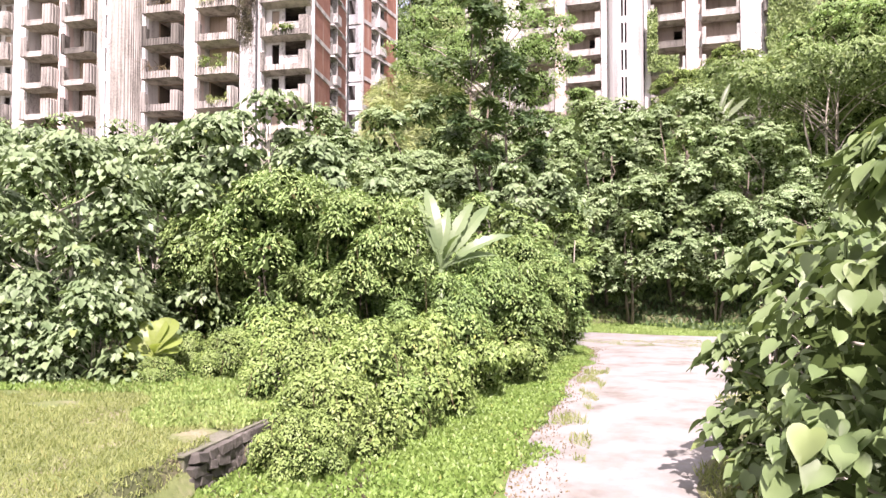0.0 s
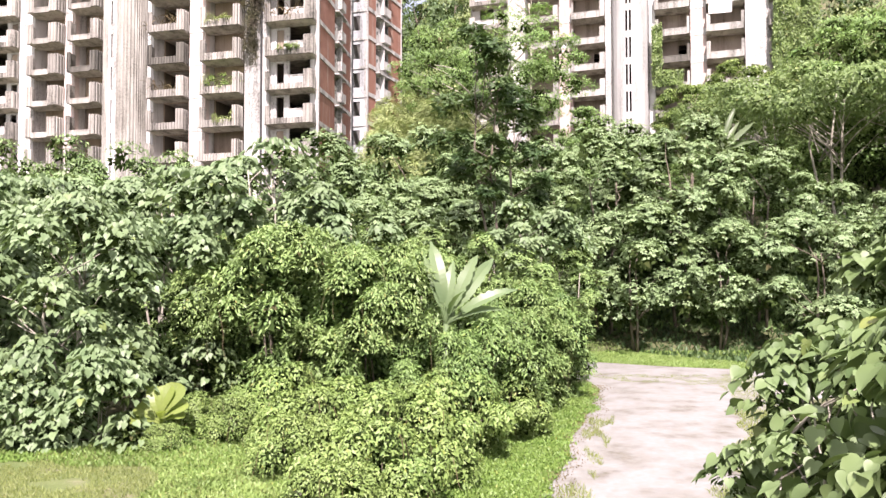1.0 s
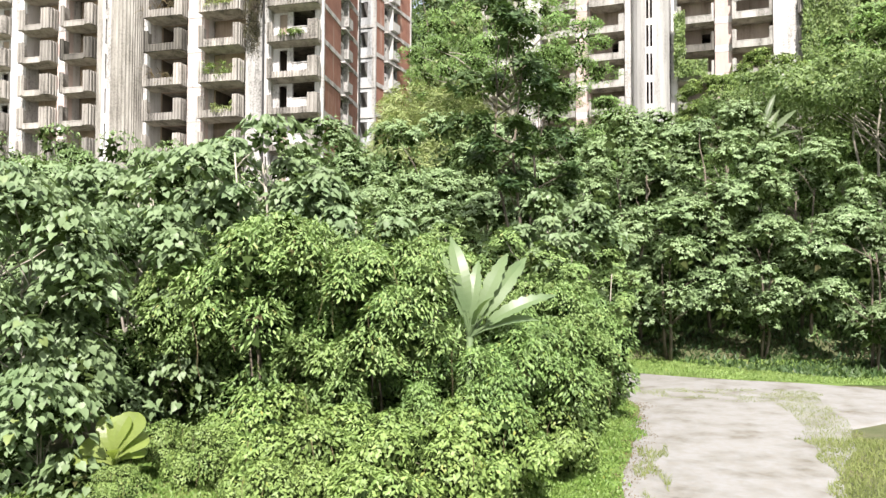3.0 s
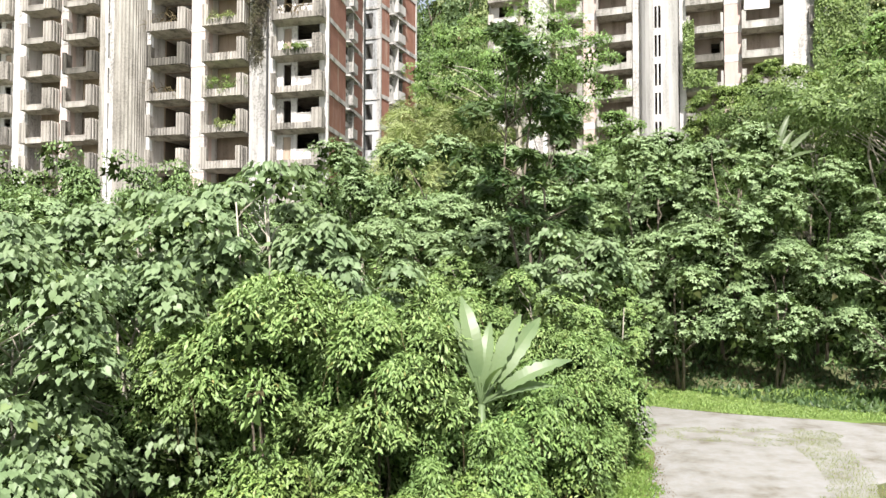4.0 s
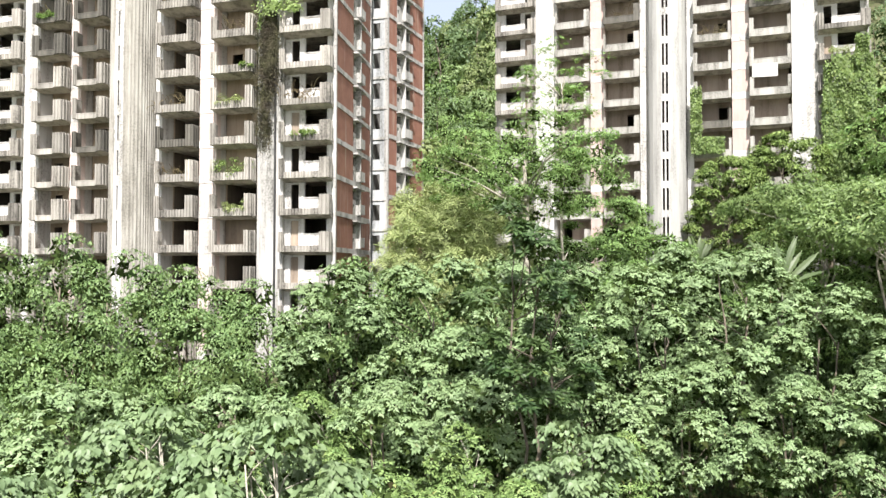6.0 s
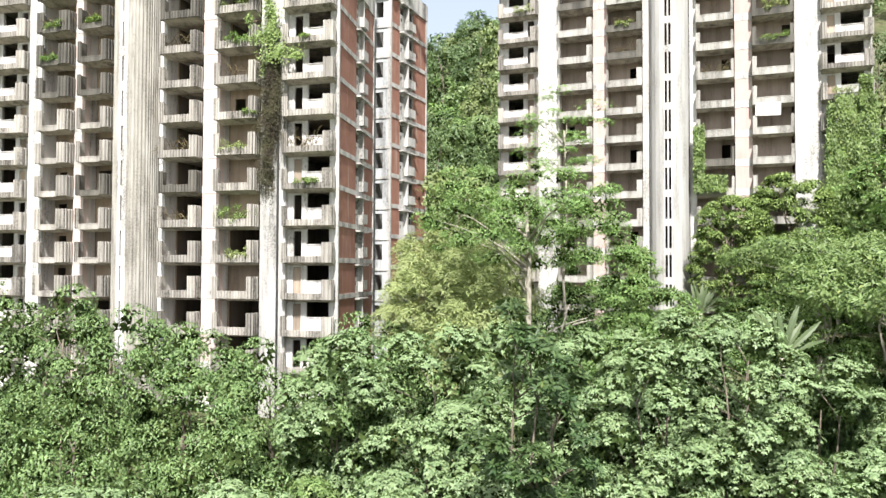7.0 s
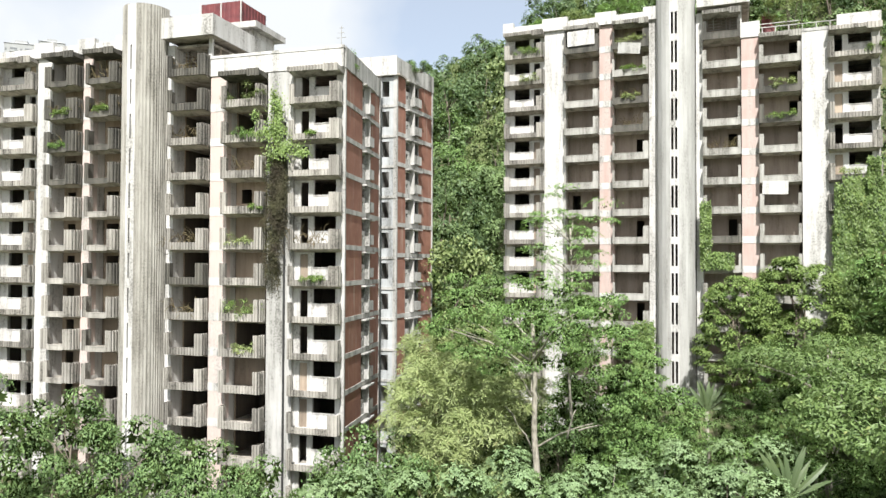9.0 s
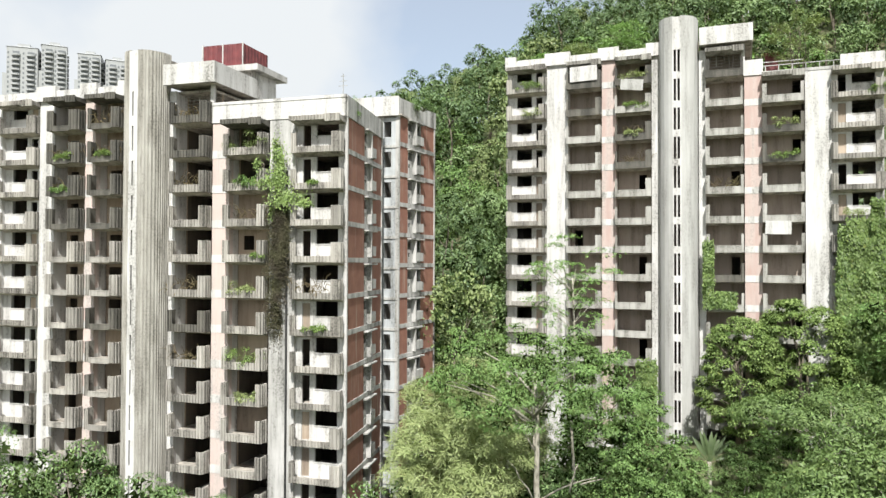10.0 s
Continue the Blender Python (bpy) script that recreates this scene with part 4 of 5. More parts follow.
def make_tree(name, label, seed, h, crown_r, crown_low, clumps, clump_r, per, leaf_mat, bark_mat, size, aspect, shape=LANCE, droop=0.5, flat=0.75, trunk_r=0.12, stems=1, lean=0.0, layered=False, group="", style="whorl", k=6, limbs=999, core_r=0.42, core_n=8, dry=0, outer=False):
    """A broadleaved tree: tapered stems, limbs out to each clump, and leaves on the clumps. Returns the Empty at its foot."""
    r = random.Random(seed)
    tree = new(name)
    tagged(tree, label, "tree", group)
    centres, radii = [], []
    for i in range(clumps):
        w = r.uniform(0, 2 * math.pi)
        u = r.random() ** 0.5
        t = r.random()
        if layered:
            zz = crown_low + (h - crown_low) * (0.15 + 0.8 * (round(t * 3) / 3) + r.uniform(-0.12, 0.12))
            rr = crown_r * u * (1.05 - 0.45 * abs((zz - crown_low) / (h - crown_low) - 0.5))
        else:
            q = 2 * t - 1
            zz = crown_low + (h - crown_low) * (0.5 + 0.5 * q)
            rr = crown_r * math.sqrt(max(0.05, 1 - 0.92 * abs(q) ** 2.2)) * (0.7 + 0.35 * u if outer or style == "billow" else 0.35 + 0.65 * u)
        cr = clump_r * r.uniform(0.5, 1.35)
        centres.append((math.cos(w) * rr + lean * zz, math.sin(w) * rr, zz - cr * 0.5)), radii.append(cr)
    wood = Geo()
    tops = []
    for s in range(stems):
        fx, fy = (r.uniform(-0.4, 0.4) * (stems > 1), r.uniform(-0.4, 0.4) * (stems > 1))
        top = Vector((lean * h + fx * 2, fy * 2, crown_low + (h - crown_low) * 0.6))
        limb(wood, (fx, fy, -0.4), top, trunk_r, trunk_r * 0.35, 0.0, 7, r)
        tops.append((Vector((fx, fy, -0.4)), top))
    for c, cr in list(zip(centres, radii))[:limbs]:
        f, top = tops[r.randrange(len(tops))]
        t = min(0.95, max(0.3, (c[2] - 0.9 * crown_r * 0.5) / max(0.5, top.z)))
        limb(wood, f.lerp(top, t), (c[0], c[1], c[2]), trunk_r * 0.35, 0.012, 0.12, 4, r)
    part("trunk", wood, bark_mat, tree, smooth=True)
    if dry:
        g = Geo()
        for i in range(dry):
            c, cr = r.choice(list(zip(centres, radii)))
            w = r.uniform(0, 6.28)
            p = Vector((c[0] + math.cos(w) * cr * 1.02, c[1] + math.sin(w) * cr * 1.02, c[2] + cr * 0.4))
            q = p + Vector((r.uniform(-0.3, 0.3), r.uniform(-0.3, 0.3), -r.uniform(0.5, 1.4)))
            limb(g, p, q, 0.008, 0.006, -0.05, 3, r)
        tagged(part("dry_stem", g, DRY, tree), "dry hanging stems", kind="stuff")
    if style == "hang":
        arr = hanging_leaves(centres, radii, per, size, aspect, flat)
    elif style == "whorl":
        arr = rosette_leaves(centres, radii, max(1, per // k), k, droop, flat, size, aspect)
    elif style == "billow":
        arr = billow_leaves(centres, radii, per, (lean * h * 0.6, 0, crown_low + (h - crown_low) * 0.35), droop, flat, size, aspect)
    else:
        arr = clump_leaves(centres, radii, per, droop, flat, size, aspect)
    part("crown", leaf_mesh("crown", leaf_mat, *arr, shape), leaf_mat, tree)
    # added dark core in each clump: painted shade behind the leaf gaps
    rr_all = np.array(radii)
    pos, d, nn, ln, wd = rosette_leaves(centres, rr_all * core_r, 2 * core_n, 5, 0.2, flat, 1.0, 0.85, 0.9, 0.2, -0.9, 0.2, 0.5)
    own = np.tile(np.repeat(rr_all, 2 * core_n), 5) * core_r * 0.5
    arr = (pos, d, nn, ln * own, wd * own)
    part("inner_foliage", leaf_mesh("inner_foliage", SHADECORE, *arr, SLIVER), SHADECORE, tree)
    return tree


def plant_out(proto, places):
    """Stand a built tree and its copies: (x, y, scale, turn)."""
    for i, (x, y, s, turn) in enumerate(places):
        z = height(x, y)
        m = pose(x, y, z, 0, 0, turn)
        if i == 0:
            proto.matrix_world = m @ Matrix.Scale(s, 4)
        else:
            ob = copy_thing(proto, m)
            ob.scale = (s, s, s)


# heart-leaved trees on the left
plant_out(make_tree("heart_leaf_tree", "leafy tree with big pale heart-shaped drooping leaves", 11, 5.9, 2.0, 1.0, 36, 0.82, 205, HEART, PALEBARK, 0.165, 0.85, HEARTS, 0.7, 0.8, 0.06, 3, group="heart-leaved trees", style="hang"),
          [(-9.8, 18.3, 1.0, 0), (-12.9, 19.2, 1.08, 120), (-8.0, 21.0, 0.95, 60), (-13.5, 23.0, 1.2, 200), (-16, 18.5, 1.0, 260)])
plant_out(make_tree("heart_leaf_tree", "slender pale-stemmed tree with a flat crown of heart-shaped leaves", 12, 8.4, 2.2, 5.6, 26, 0.8, 150, HEART, PALEBARK, 0.21, 0.85, HEARTS, 0.8, 0.6, 0.06, 4, group="heart-leaved trees", style="hang"),
          [(-6.2, 23.4, 1.0, 0), (-3.6, 24.6, 0.80, 100), (3.4, 30.5, 0.9, 200), (-10.5, 26.5, 0.95, 40)])
plant_out(make_tree("heart_leaf_shrub", "low shrub of grey-green heart-shaped leaves on grass", 13, 2.4, 1.1, 0.1, 18, 0.55, 95, HEART, PALEBARK, 0.18, 0.9, HEARTS, 0.7, 0.8, 0.03, 3, group="heart-leaved shrubs", style="hang"),
          [(-8.1, 16.9, 0.95, 0), (-9.4, 16.6, 0.7, 130)])
# near shrub beside the track
plant_out(make_tree("roadside_shrub", "tall shrub with large glossy heart-shaped leaves beside the track", 14, 4.3, 1.6, 0.1, 50, 0.52, 66, NEAR, PALEBARK, 0.185, 0.95, HEARTFINE, 0.75, 0.85, 0.05, 4, style="hang"),
          [(4.95, 9.5, 0.86, 0), (4.35, 5.3, 1.0, 140), (4.7, 2.3, 0.85, 20), (8.3, 12.6, 1.2, 220)])
# vine-covered mounds in the middle
plant_out(make_tree("vine_mound", "thicket smothered by light green narrow-leaved vines", 21, 5.2, 1.9, 0.5, 50, 0.62, 480, VINE, BARK, 0.135, 0.38, LANCE, 0.75, 1.1, 0.05, 3, group="vine thickets", style="clump", outer=True, dry=20, limbs=4, core_r=0.7, core_n=6),
          [(-4.5, 20.6, 1.0, 0), (-2.2, 20.6, 0.94, 90), (2.4, 25.0, 0.8, 270), (-6.8, 21.4, 0.8, 45), (-1.0, 25.0, 1.0, 130)])
plant_out(make_tree("vine_mound", "lower thicket hung with light green vines and dry stems", 23, 4.2, 1.7, 0.3, 42, 0.6, 460, VINE2, BARK, 0.145, 0.38, LANCE, 0.85, 1.2, 0.05, 3, group="vine thickets", style="clump", outer=True, dry=35, limbs=4, core_r=0.7, core_n=6),
          [(0.5, 22.2, 0.86, 0), (-0.25, 19.2, 0.70, 40), (1.2, 20.9, 0.80, 310), (-3.4, 22.4, 1.15, 100), (1.6, 23.0, 0.85, 200), (3.4, 27.0, 0.95, 300), (-5.8, 23.2, 1.1, 160)])
plant_out(make_tree("low_thicket", "low sunlit thicket of small-leaved creepers on the bank", 22, 1.7, 1.2, 0.0, 26, 0.46, 380, CREEPER, BARK, 0.10, 0.46, LANCE, 0.5, 0.9, 0.02, 3, group="bank thickets", style="billow", dry=25, limbs=3, core_r=0.7, core_n=6),
          [(-2.1, 11.2, 0.5, 0), (-1.9, 12.5, 0.72, 70), (-1.6, 14.1, 0.95, 140), (-1.0, 15.9, 1.05, 210), (0.0, 18.0, 1.15, 280), (-3.0, 14.8, 0.7, 30), (-3.1, 16.4, 0.9, 110), (-2.1, 17.6, 1.0, 10), (-5.0, 17.6, 0.6, 60), (-4.3, 18.7, 0.95, 160), (-6.5, 18.4, 0.55, 200), (-6.4, 16.55, 0.34, 90), (1.3, 20.2, 1.0, 250)])
# whorl-leaved wood on the right
whorl_a = make_tree("whorl_leaf_tree", "broad tree with drooping whorls of grey-green leaves", 31, 12.0, 3.3, 3.8, 56, 1.05, 324, WHORL, BARK, 0.19, 0.44, LANCE, 0.75, 0.8, 0.11, 2, group="whorl-leaved trees", k=6, limbs=9, core_r=0.62, core_n=5, outer=True)
plant_out(whorl_a, [(-7.5, 45.5, 1.0, 33), (-2.5, 44.5, 1.05, 133), (2.2, 47.5, 1.05, 233), (9.3, 43.4, 1.0, 0), (14.0, 44.2, 1.04, 70), (18.6, 43.6, 0.9, 140), (23.4, 43.2, 0.74, 210), (28.0, 43.9, 0.66, 280), (11.5, 48.5, 1.0, 40), (16.5, 49.5, 0.95, 110), (6.0, 46.5, 1.0, 190), (34, 44, 0.6, 90)])
whorl_b = make_tree("whorl_leaf_tree", "lower spreading tree with drooping whorls of grey-green leaves", 32, 8.2, 2.6, 2.6, 36, 1.0, 348, WHORL, BARK, 0.19, 0.44, LANCE, 0.75, 0.8, 0.09, 2, group="whorl-leaved trees", k=6, limbs=9, core_r=0.62, core_n=5, outer=True)
plant_out(whorl_b, [(10.5, 41.0, 1.0, 0), (15.2, 41.3, 0.9, 80), (19.6, 38.9, 0.95, 160), (24.6, 37.8, 1.0, 240), (5.2, 39.6, 0.95, 320), (29.6, 37.5, 1.0, 60), (0.2, 37.0, 1.0, 20), (-4.5, 34.0, 0.95, 100), (-9.5, 32.0, 0.95, 180), (-14.5, 30.5, 1.0, 250), (-19.5, 30.0, 1.05, 300), (-2.5, 41.5, 1.15, 60), (2.5, 44, 1.2, 10)])
# dark trees before the nearer tower, and one unseen tree added for its shade
dark_a = make_tree("dense_tree", "dense dark green broadleaved tree", 41, 10.0, 3.2, 2.0, 42, 1.1, 250, DARK, BARK, 0.195, 0.46, LANCE, 0.6, 0.8, 0.14, 2, group="trees below the towers", style="billow", limbs=8, core_r=0.66, core_n=5)
# last place: the unseen tree, added to shade the roadside shrub
plant_out(dark_a, [(-13, 51.5, 0.98, 0), (-19, 52.5, 1.05, 70), (-25, 54, 1.12, 140), (-31, 56, 1.2, 210), (-37, 57, 1.25, 280), (-8, 48, 1.0, 50), (-16, 44, 0.95, 120), (-23, 44, 0.95, 190), (-30, 46, 1.0, 260), (-2.5, 48.5, 1.1, 330), (-43, 55, 1.1, 20), (-20, 37, 0.9, 80), (-27, 37, 0.95, 150), (-12, 37.5, 0.85, 220), (-34, 40, 1.0, 10), (-7.5, 55, 1.05, 40), (3.0, 51, 1.0, 80), (6.8, 62.5, 0.95, 10), (10.2, 64.5, 0.9, 100), (1.2, 63, 0.8, 190), (30, 56.5, 0.62, 30), (37, 57.5, 0.66, 120), (43.5, 56.5, 0.7, 250), (40, 49, 0.6, 170), (8.0, -3.2, 1.5, 60)])
# slender tree with whorled tufts in the middle
plant_out(make_tree("slender_tree", "slender pale-trunked tree with dark glossy leaf tufts", 42, 15.5, 1.5, 7.6, 24, 0.62, 216, DEEP, BARK, 0.32, 0.32, LANCE, 0.35, 0.85, 0.09, 2, group="slender trees", k=8, outer=True, core_r=0.6, core_n=5),
          [(1.4, 32.0, 1.0, 0), (3.4, 34.5, 0.85, 120)])
# feathery flat-topped trees
feather = make_tree("feathery_tree", "spreading flat-tiered tree with fine feathery foliage and pale trunk", 51, 20.6, 7.4, 14.4, 110, 1.3, 230, FEATHER, PALEBARK, 0.2, 0.36, LANCE, 0.1, 0.34, 0.34, 1, layered=True, group="feathery trees", style="billow", limbs=8, core_r=0.5, core_n=3)
plant_out(feather, [(3.7, 58.5, 1.0, 0)])
dead = Geo()
for a, b in (((0, 0, 7.6), (4.6, -0.5, 9.8)), ((2.6, -0.3, 8.6), (3.2, -0.6, 10.8)), ((0, 0, 7.8), (-2.0, -0.8, 11.0)), ((0, 0, 11.6), (-1.6, 0.4, 14.2)), ((3.4, -0.4, 9.2), (5.4, -0.2, 9.6))):
    limb(dead, a, b, 0.09, 0.03, 0.1, 5, random.Random(int(b[0] * 10)))
part("dead_branch", dead, PALEBARK, feather, "bare dead lower branches", smooth=True)
feather_low = make_tree("feathery_tree", "low spreading tree with tiers of fine feathery foliage", 52, 13.5, 5.6, 3.0, 84, 1.45, 170, FEATHER, PALEBARK, 0.28, 0.36, LANCE, 0.1, 0.34, 0.16, 2, layered=True, group="feathery trees", style="billow", limbs=9, core_r=0.6, core_n=4)
plant_out(feather_low, [(15.0, 61.0, 0.5, 70), (38.5, 66.0, 1.25, 210), (11.0, 64.5, 0.85, 100), (42, 63, 1.35, 160), (48, 68, 1.5, 250), (45, 74, 1.4, 20), (12.4, 58.5, 0.72, 20), (18.6, 54.0, 0.6, 200), (14.2, 54.5, 0.62, 300), (22.5, 54.5, 0.68, 250), (9.0, 54.0, 0.6, 150), (21.0, 63.5, 0.42, 40), (25.0, 65.5, 0.48, 110), (30.0, 64.0, 0.55, 220)])
umbrella = make_tree("feathery_tree", "flat-topped umbrella tree with feathery tiers over bare pale limbs", 55, 10.8, 5.0, 8.6, 84, 1.1, 220, UMBRELLA, PALEBARK, 0.21, 0.36, LANCE, 0.2, 0.4, 0.09, 3, layered=True, group="feathery trees", style="billow", limbs=18, core_r=0.3, core_n=4)
plant_out(umbrella, [(25.6, 48.6, 1.42, 0), (33.0, 47.2, 1.48, 80), (41.0, 48.0, 1.55, 160), (25.6, 59.0, 1.18, 240), (34.5, 56.5, 1.35, 310), (43.5, 57.0, 1.5, 30)])
plant_out(make_tree("feathery_tree", "tall slender tree with a sparse feathery crown before the tower", 53, 26.0, 3.4, 18.0, 30, 1.3, 260, FEATHER, PALEBARK, 0.20, 0.3, SLIVER, 0.1, 0.4, 0.16, 1, layered=True, group="feathery trees", k=6, limbs=12, core_r=0.2, core_n=2),
          [(7.0, 62.0, 1.0, 0)])
plant_out(make_tree("light_green_tree", "young light green tree draped with vines", 54, 6.6, 1.7, 1.6, 30, 0.75, 380, VINE, PALEBARK, 0.15, 0.4, LANCE, 0.6, 0.9, 0.05, 2, group="light green trees", k=5, outer=True, limbs=8, core_r=0.6, core_n=5),
          [(2.2, 28.2, 0.95, 0), (4.2, 31.6, 1.0, 200), (-1.6, 28.8, 0.9, 90), (-4.6, 29.2, 1.0, 60), (5.2, 34.5, 1.0, 120), (-8.6, 28.0, 0.95, 180), (-12.4, 28.0, 1.0, 240), (-0.2, 33.5, 1.05, 300), (-6.5, 36.5, 1.1, 20)])
# bamboo-like scrub
plant_out(make_tree("bamboo_scrub", "yellowing bamboo scrub arching between the towers", 61, 15.0, 3.8, 3.0, 70, 1.15, 260, BAMBOO, BAMBOO, 0.46, 0.15, LANCE, 0.6, 1.4, 0.05, 7, group="bamboo scrub", k=5, limbs=30, core_r=0.2, core_n=1),
          [(-3.6, 58.5, 0.92, 0), (-0.4, 59.5, 1.0, 120), (-3.8, 63.5, 0.98, 60), (2.5, 67, 0.95, 240), (-1.5, 68, 1.0, 200)])
# fig growing against the farther tower
plant_out(make_tree("fig_tree", "dense fig tree growing against the tower wall", 62, 16.0, 4.6, 3.0, 150, 0.85, 200, FIG, BARK, 0.24, 0.46, LANCE, 0.75, 0.8, 0.24, 3, group="fig trees", style="clump", limbs=14, core_r=0.7, core_n=4, outer=True),
          [(24.2, 73.6, 0.80, 0), (29.4, 72.8, 0.92, 130)])


def blade_leaf(g, length, width, lift, fold=0.25, seg=7, torn=None, bend=1.28, obovate=False):
    """One broad arching leaf along +x, with a folded midrib; torn leaves have notched edges."""
    n0 = len(g.v)
    x = z = 0.0
    ang = lift
    for i in range(seg + 1):
        t = i / seg
        w = width * (math.sin(math.pi * min(1, 0.08 + t * 0.95)) ** 0.6) * 0.5 * (1 - 0.15 * t)
        if obovate:
            w = width * 0.5 * math.sin(math.pi * min(1, 0.04 + 0.95 * t ** 1.5)) ** 0.75
        if torn and i % 2:
            w *= torn.uniform(0.7, 1.0)
        if i == seg:
            w = 0.02
        g.v += [(x, -w, z + w * fold), (x, 0, z), (x, w, z + w * fold)]
        x += math.cos(ang) * length / seg
        z += math.sin(ang) * length / seg
        ang -= bend / seg
    for i in range(seg):
        a = n0 + 3 * i
        g.f += [(a, a + 3, a + 4, a + 1), (a + 1, a + 4, a + 5, a + 2)]


def broad_plant(name, label, cat, where, leaves, mat, stalk, stalk_r, seed):
    """A plant of big leaves round one foot: leaves are (turn, tilt, length, width)."""
    x, y, z = where
    p = new(name)
    p.matrix_world = pose(x, y, z)
    tagged(p, label, cat)
    rr = random.Random(seed)
    if stalk > 0:
        part("stem", Geo().tube([(0, 0, -0.2), (0.02, 0, stalk * 0.5), (0, 0.03, stalk)], [stalk_r, stalk_r * 0.9, stalk_r * 0.7], 8), PALEBARK if cat == "palm" else mat, p, smooth=True)
    for turn, tilt, length, width, *roll in leaves:
        g = Geo()
        petiole = length * 0.3
        d = (math.cos(tilt) * petiole, 0, math.sin(tilt) * petiole)
        g.tube([(0, 0, 0), (d[0] * 0.5, 0, d[2] * 0.55), d], [0.05, 0.04, 0.03], 5)
        n0 = len(g.v)
        blade_leaf(g, length, width, tilt, 0.3, 8 if cat == 'plant' else 15, None if cat == 'plant' else rr, {'palm': 0.4, 'plant': 0.9}.get(cat, 0.8), cat == 'plant')
        g.v[n0:] = [(a + d[0], b, c + d[2]) for a, b, c in g.v[n0:]]
        if roll:
            spin = Matrix.Rotation(radians(roll[0]), 3, Vector((math.cos(tilt), 0, math.sin(tilt))))
            g.v = [tuple(spin @ Vector(v)) for v in g.v]
        ob = part("leaf", g, mat, p)
        ob.matrix_local = pose(0, 0, stalk, 0, 0, turn)
    return p


broad_plant("banana_plant", "banana plant with upright pale torn leaves among vines", "banana plant", (-0.05, 20.2, height(-0.05, 20.2)),
            [(180, 1.44, 1.95, 0.46, -78), (180, 1.30, 1.65, 0.30, -80), (0, 1.5, 1.45, 0.36, 80), (0, 1.2, 1.75, 0.42, 76), (10, 0.98, 1.95, 0.44, 70), (-10, 0.62, 1.75, 0.42, 55), (-5, 0.45, 1.3, 0.32, 40), (-60, 1.1, 1.0, 0.3, 20)], BANANA, 3.15, 0.12, 5)
broad_plant("broad_leaf_herb", "bright yellow-green broad-leaved herb on the grass", "plant", (-6.6, 16.8, 0.55),
            [(175, 1.30, 0.72, 0.36, -75), (355, 1.50, 0.70, 0.48, 84), (8, 1.22, 0.78, 0.54, 80), (20, 0.86, 0.60, 0.50, 60), (30, 0.5, 0.48, 0.40, 45), (190, 0.75, 0.56, 0.44, -60), (195, 0.35, 0.6, 0.42, -50), (300, 0.9, 0.5, 0.36, 25)], YELLOW, 0.56, 0.035, 6)
palm_rng = random.Random(12)
for px, py, ps, top in ((16.8, 45.0, 0.95, 12.0), (17.8, 62.5, 0.8, 13.4)):
    fan = []
    for a in (24, 46, 59, 69, 78, 86, 94, 102, 111, 123, 146):
        a += palm_rng.uniform(-5, 5)
        fan.append((palm_rng.uniform(-12, 18) + (0 if a < 90 else 180), radians(a if a < 90 else 180 - a), ps * palm_rng.uniform(2.0, 2.6), palm_rng.uniform(0.30, 0.42), (1 if a < 90 else -1) * palm_rng.uniform(45, 85)))
    broad_plant("fan_palm", "traveller's palm with a fan of long ragged leaves", "palm", (px, py, height(px, py)), fan, PALM, top - height(px, py), 0.2, 8)

# hillside wood
hill_rng = random.Random(5)
KINDS = (("dark green domed forest tree on the steep hillside", 71, 15, 5.0, 4.0, 26, 1.9, HILL, 0.5, 0.4, 0.75),
         ("tall dark forest tree with a lumpy crown on the hillside", 72, 20, 4.4, 7, 26, 1.8, DEEPHILL, 0.5, 0.4, 0.8),
         ("light green spreading forest tree on the steep hillside", 73, 13, 5.4, 4.5, 26, 1.8, FEATHER, 0.45, 0.3, 0.6),
         ("olive green forest tree draped with climbers on the hillside", 74, 17, 4.0, 1.5, 30, 1.6, OLIVEHILL, 0.5, 0.6, 1.0))


def forest_tree(kind, per, size):
    label, seed, h, r, low, clumps, clump_r, mat, aspect, droop, flat = kind
    return make_tree("forest_tree", label, seed, h, r, low, clumps, clump_r, per, mat, BARK, size, aspect, LANCE, droop, flat, 0.22, 1, group="hillside trees", style="billow", limbs=3, core_r=0.62, core_n=3)


# a belt of trees near the towers, and the slope and crest beyond
for y0, y1, step, per, size in ((82.0, 140.0, 7.6, 140, 0.38), (140.0, 266.0, 9.6, 70, 0.56)):
    spots = [[], [], [], []]
    yy = y0
    while yy < y1:
        xx = -60.0 + hill_rng.uniform(0, 7)
        while xx < 175:
            near_block = (-50 < xx < -4 and yy < 93) or (2 < xx < 47 and yy < 94)
            way = xx / yy
            crest = height(xx, yy) + 19 - 29
            gap = -0.10 < way < 0.065
            above = yy > 150 and crest > (0.2 if way < 0 else 0.25) * yy
            if not near_block and -0.26 < way < 0.66 and (gap or above or (way > 0.47 and yy < 115)):
                spots[hill_rng.choice((0, 0, 1, 1, 2, 3))].append((xx + hill_rng.uniform(-2.4, 2.4), yy + hill_rng.uniform(-2.4, 2.4), hill_rng.uniform(0.85, 1.35), hill_rng.uniform(0, 360)))
            xx += step
        yy += step
    for kind, places in zip(KINDS, spots):
        plant_out(forest_tree(kind, per, size), places)


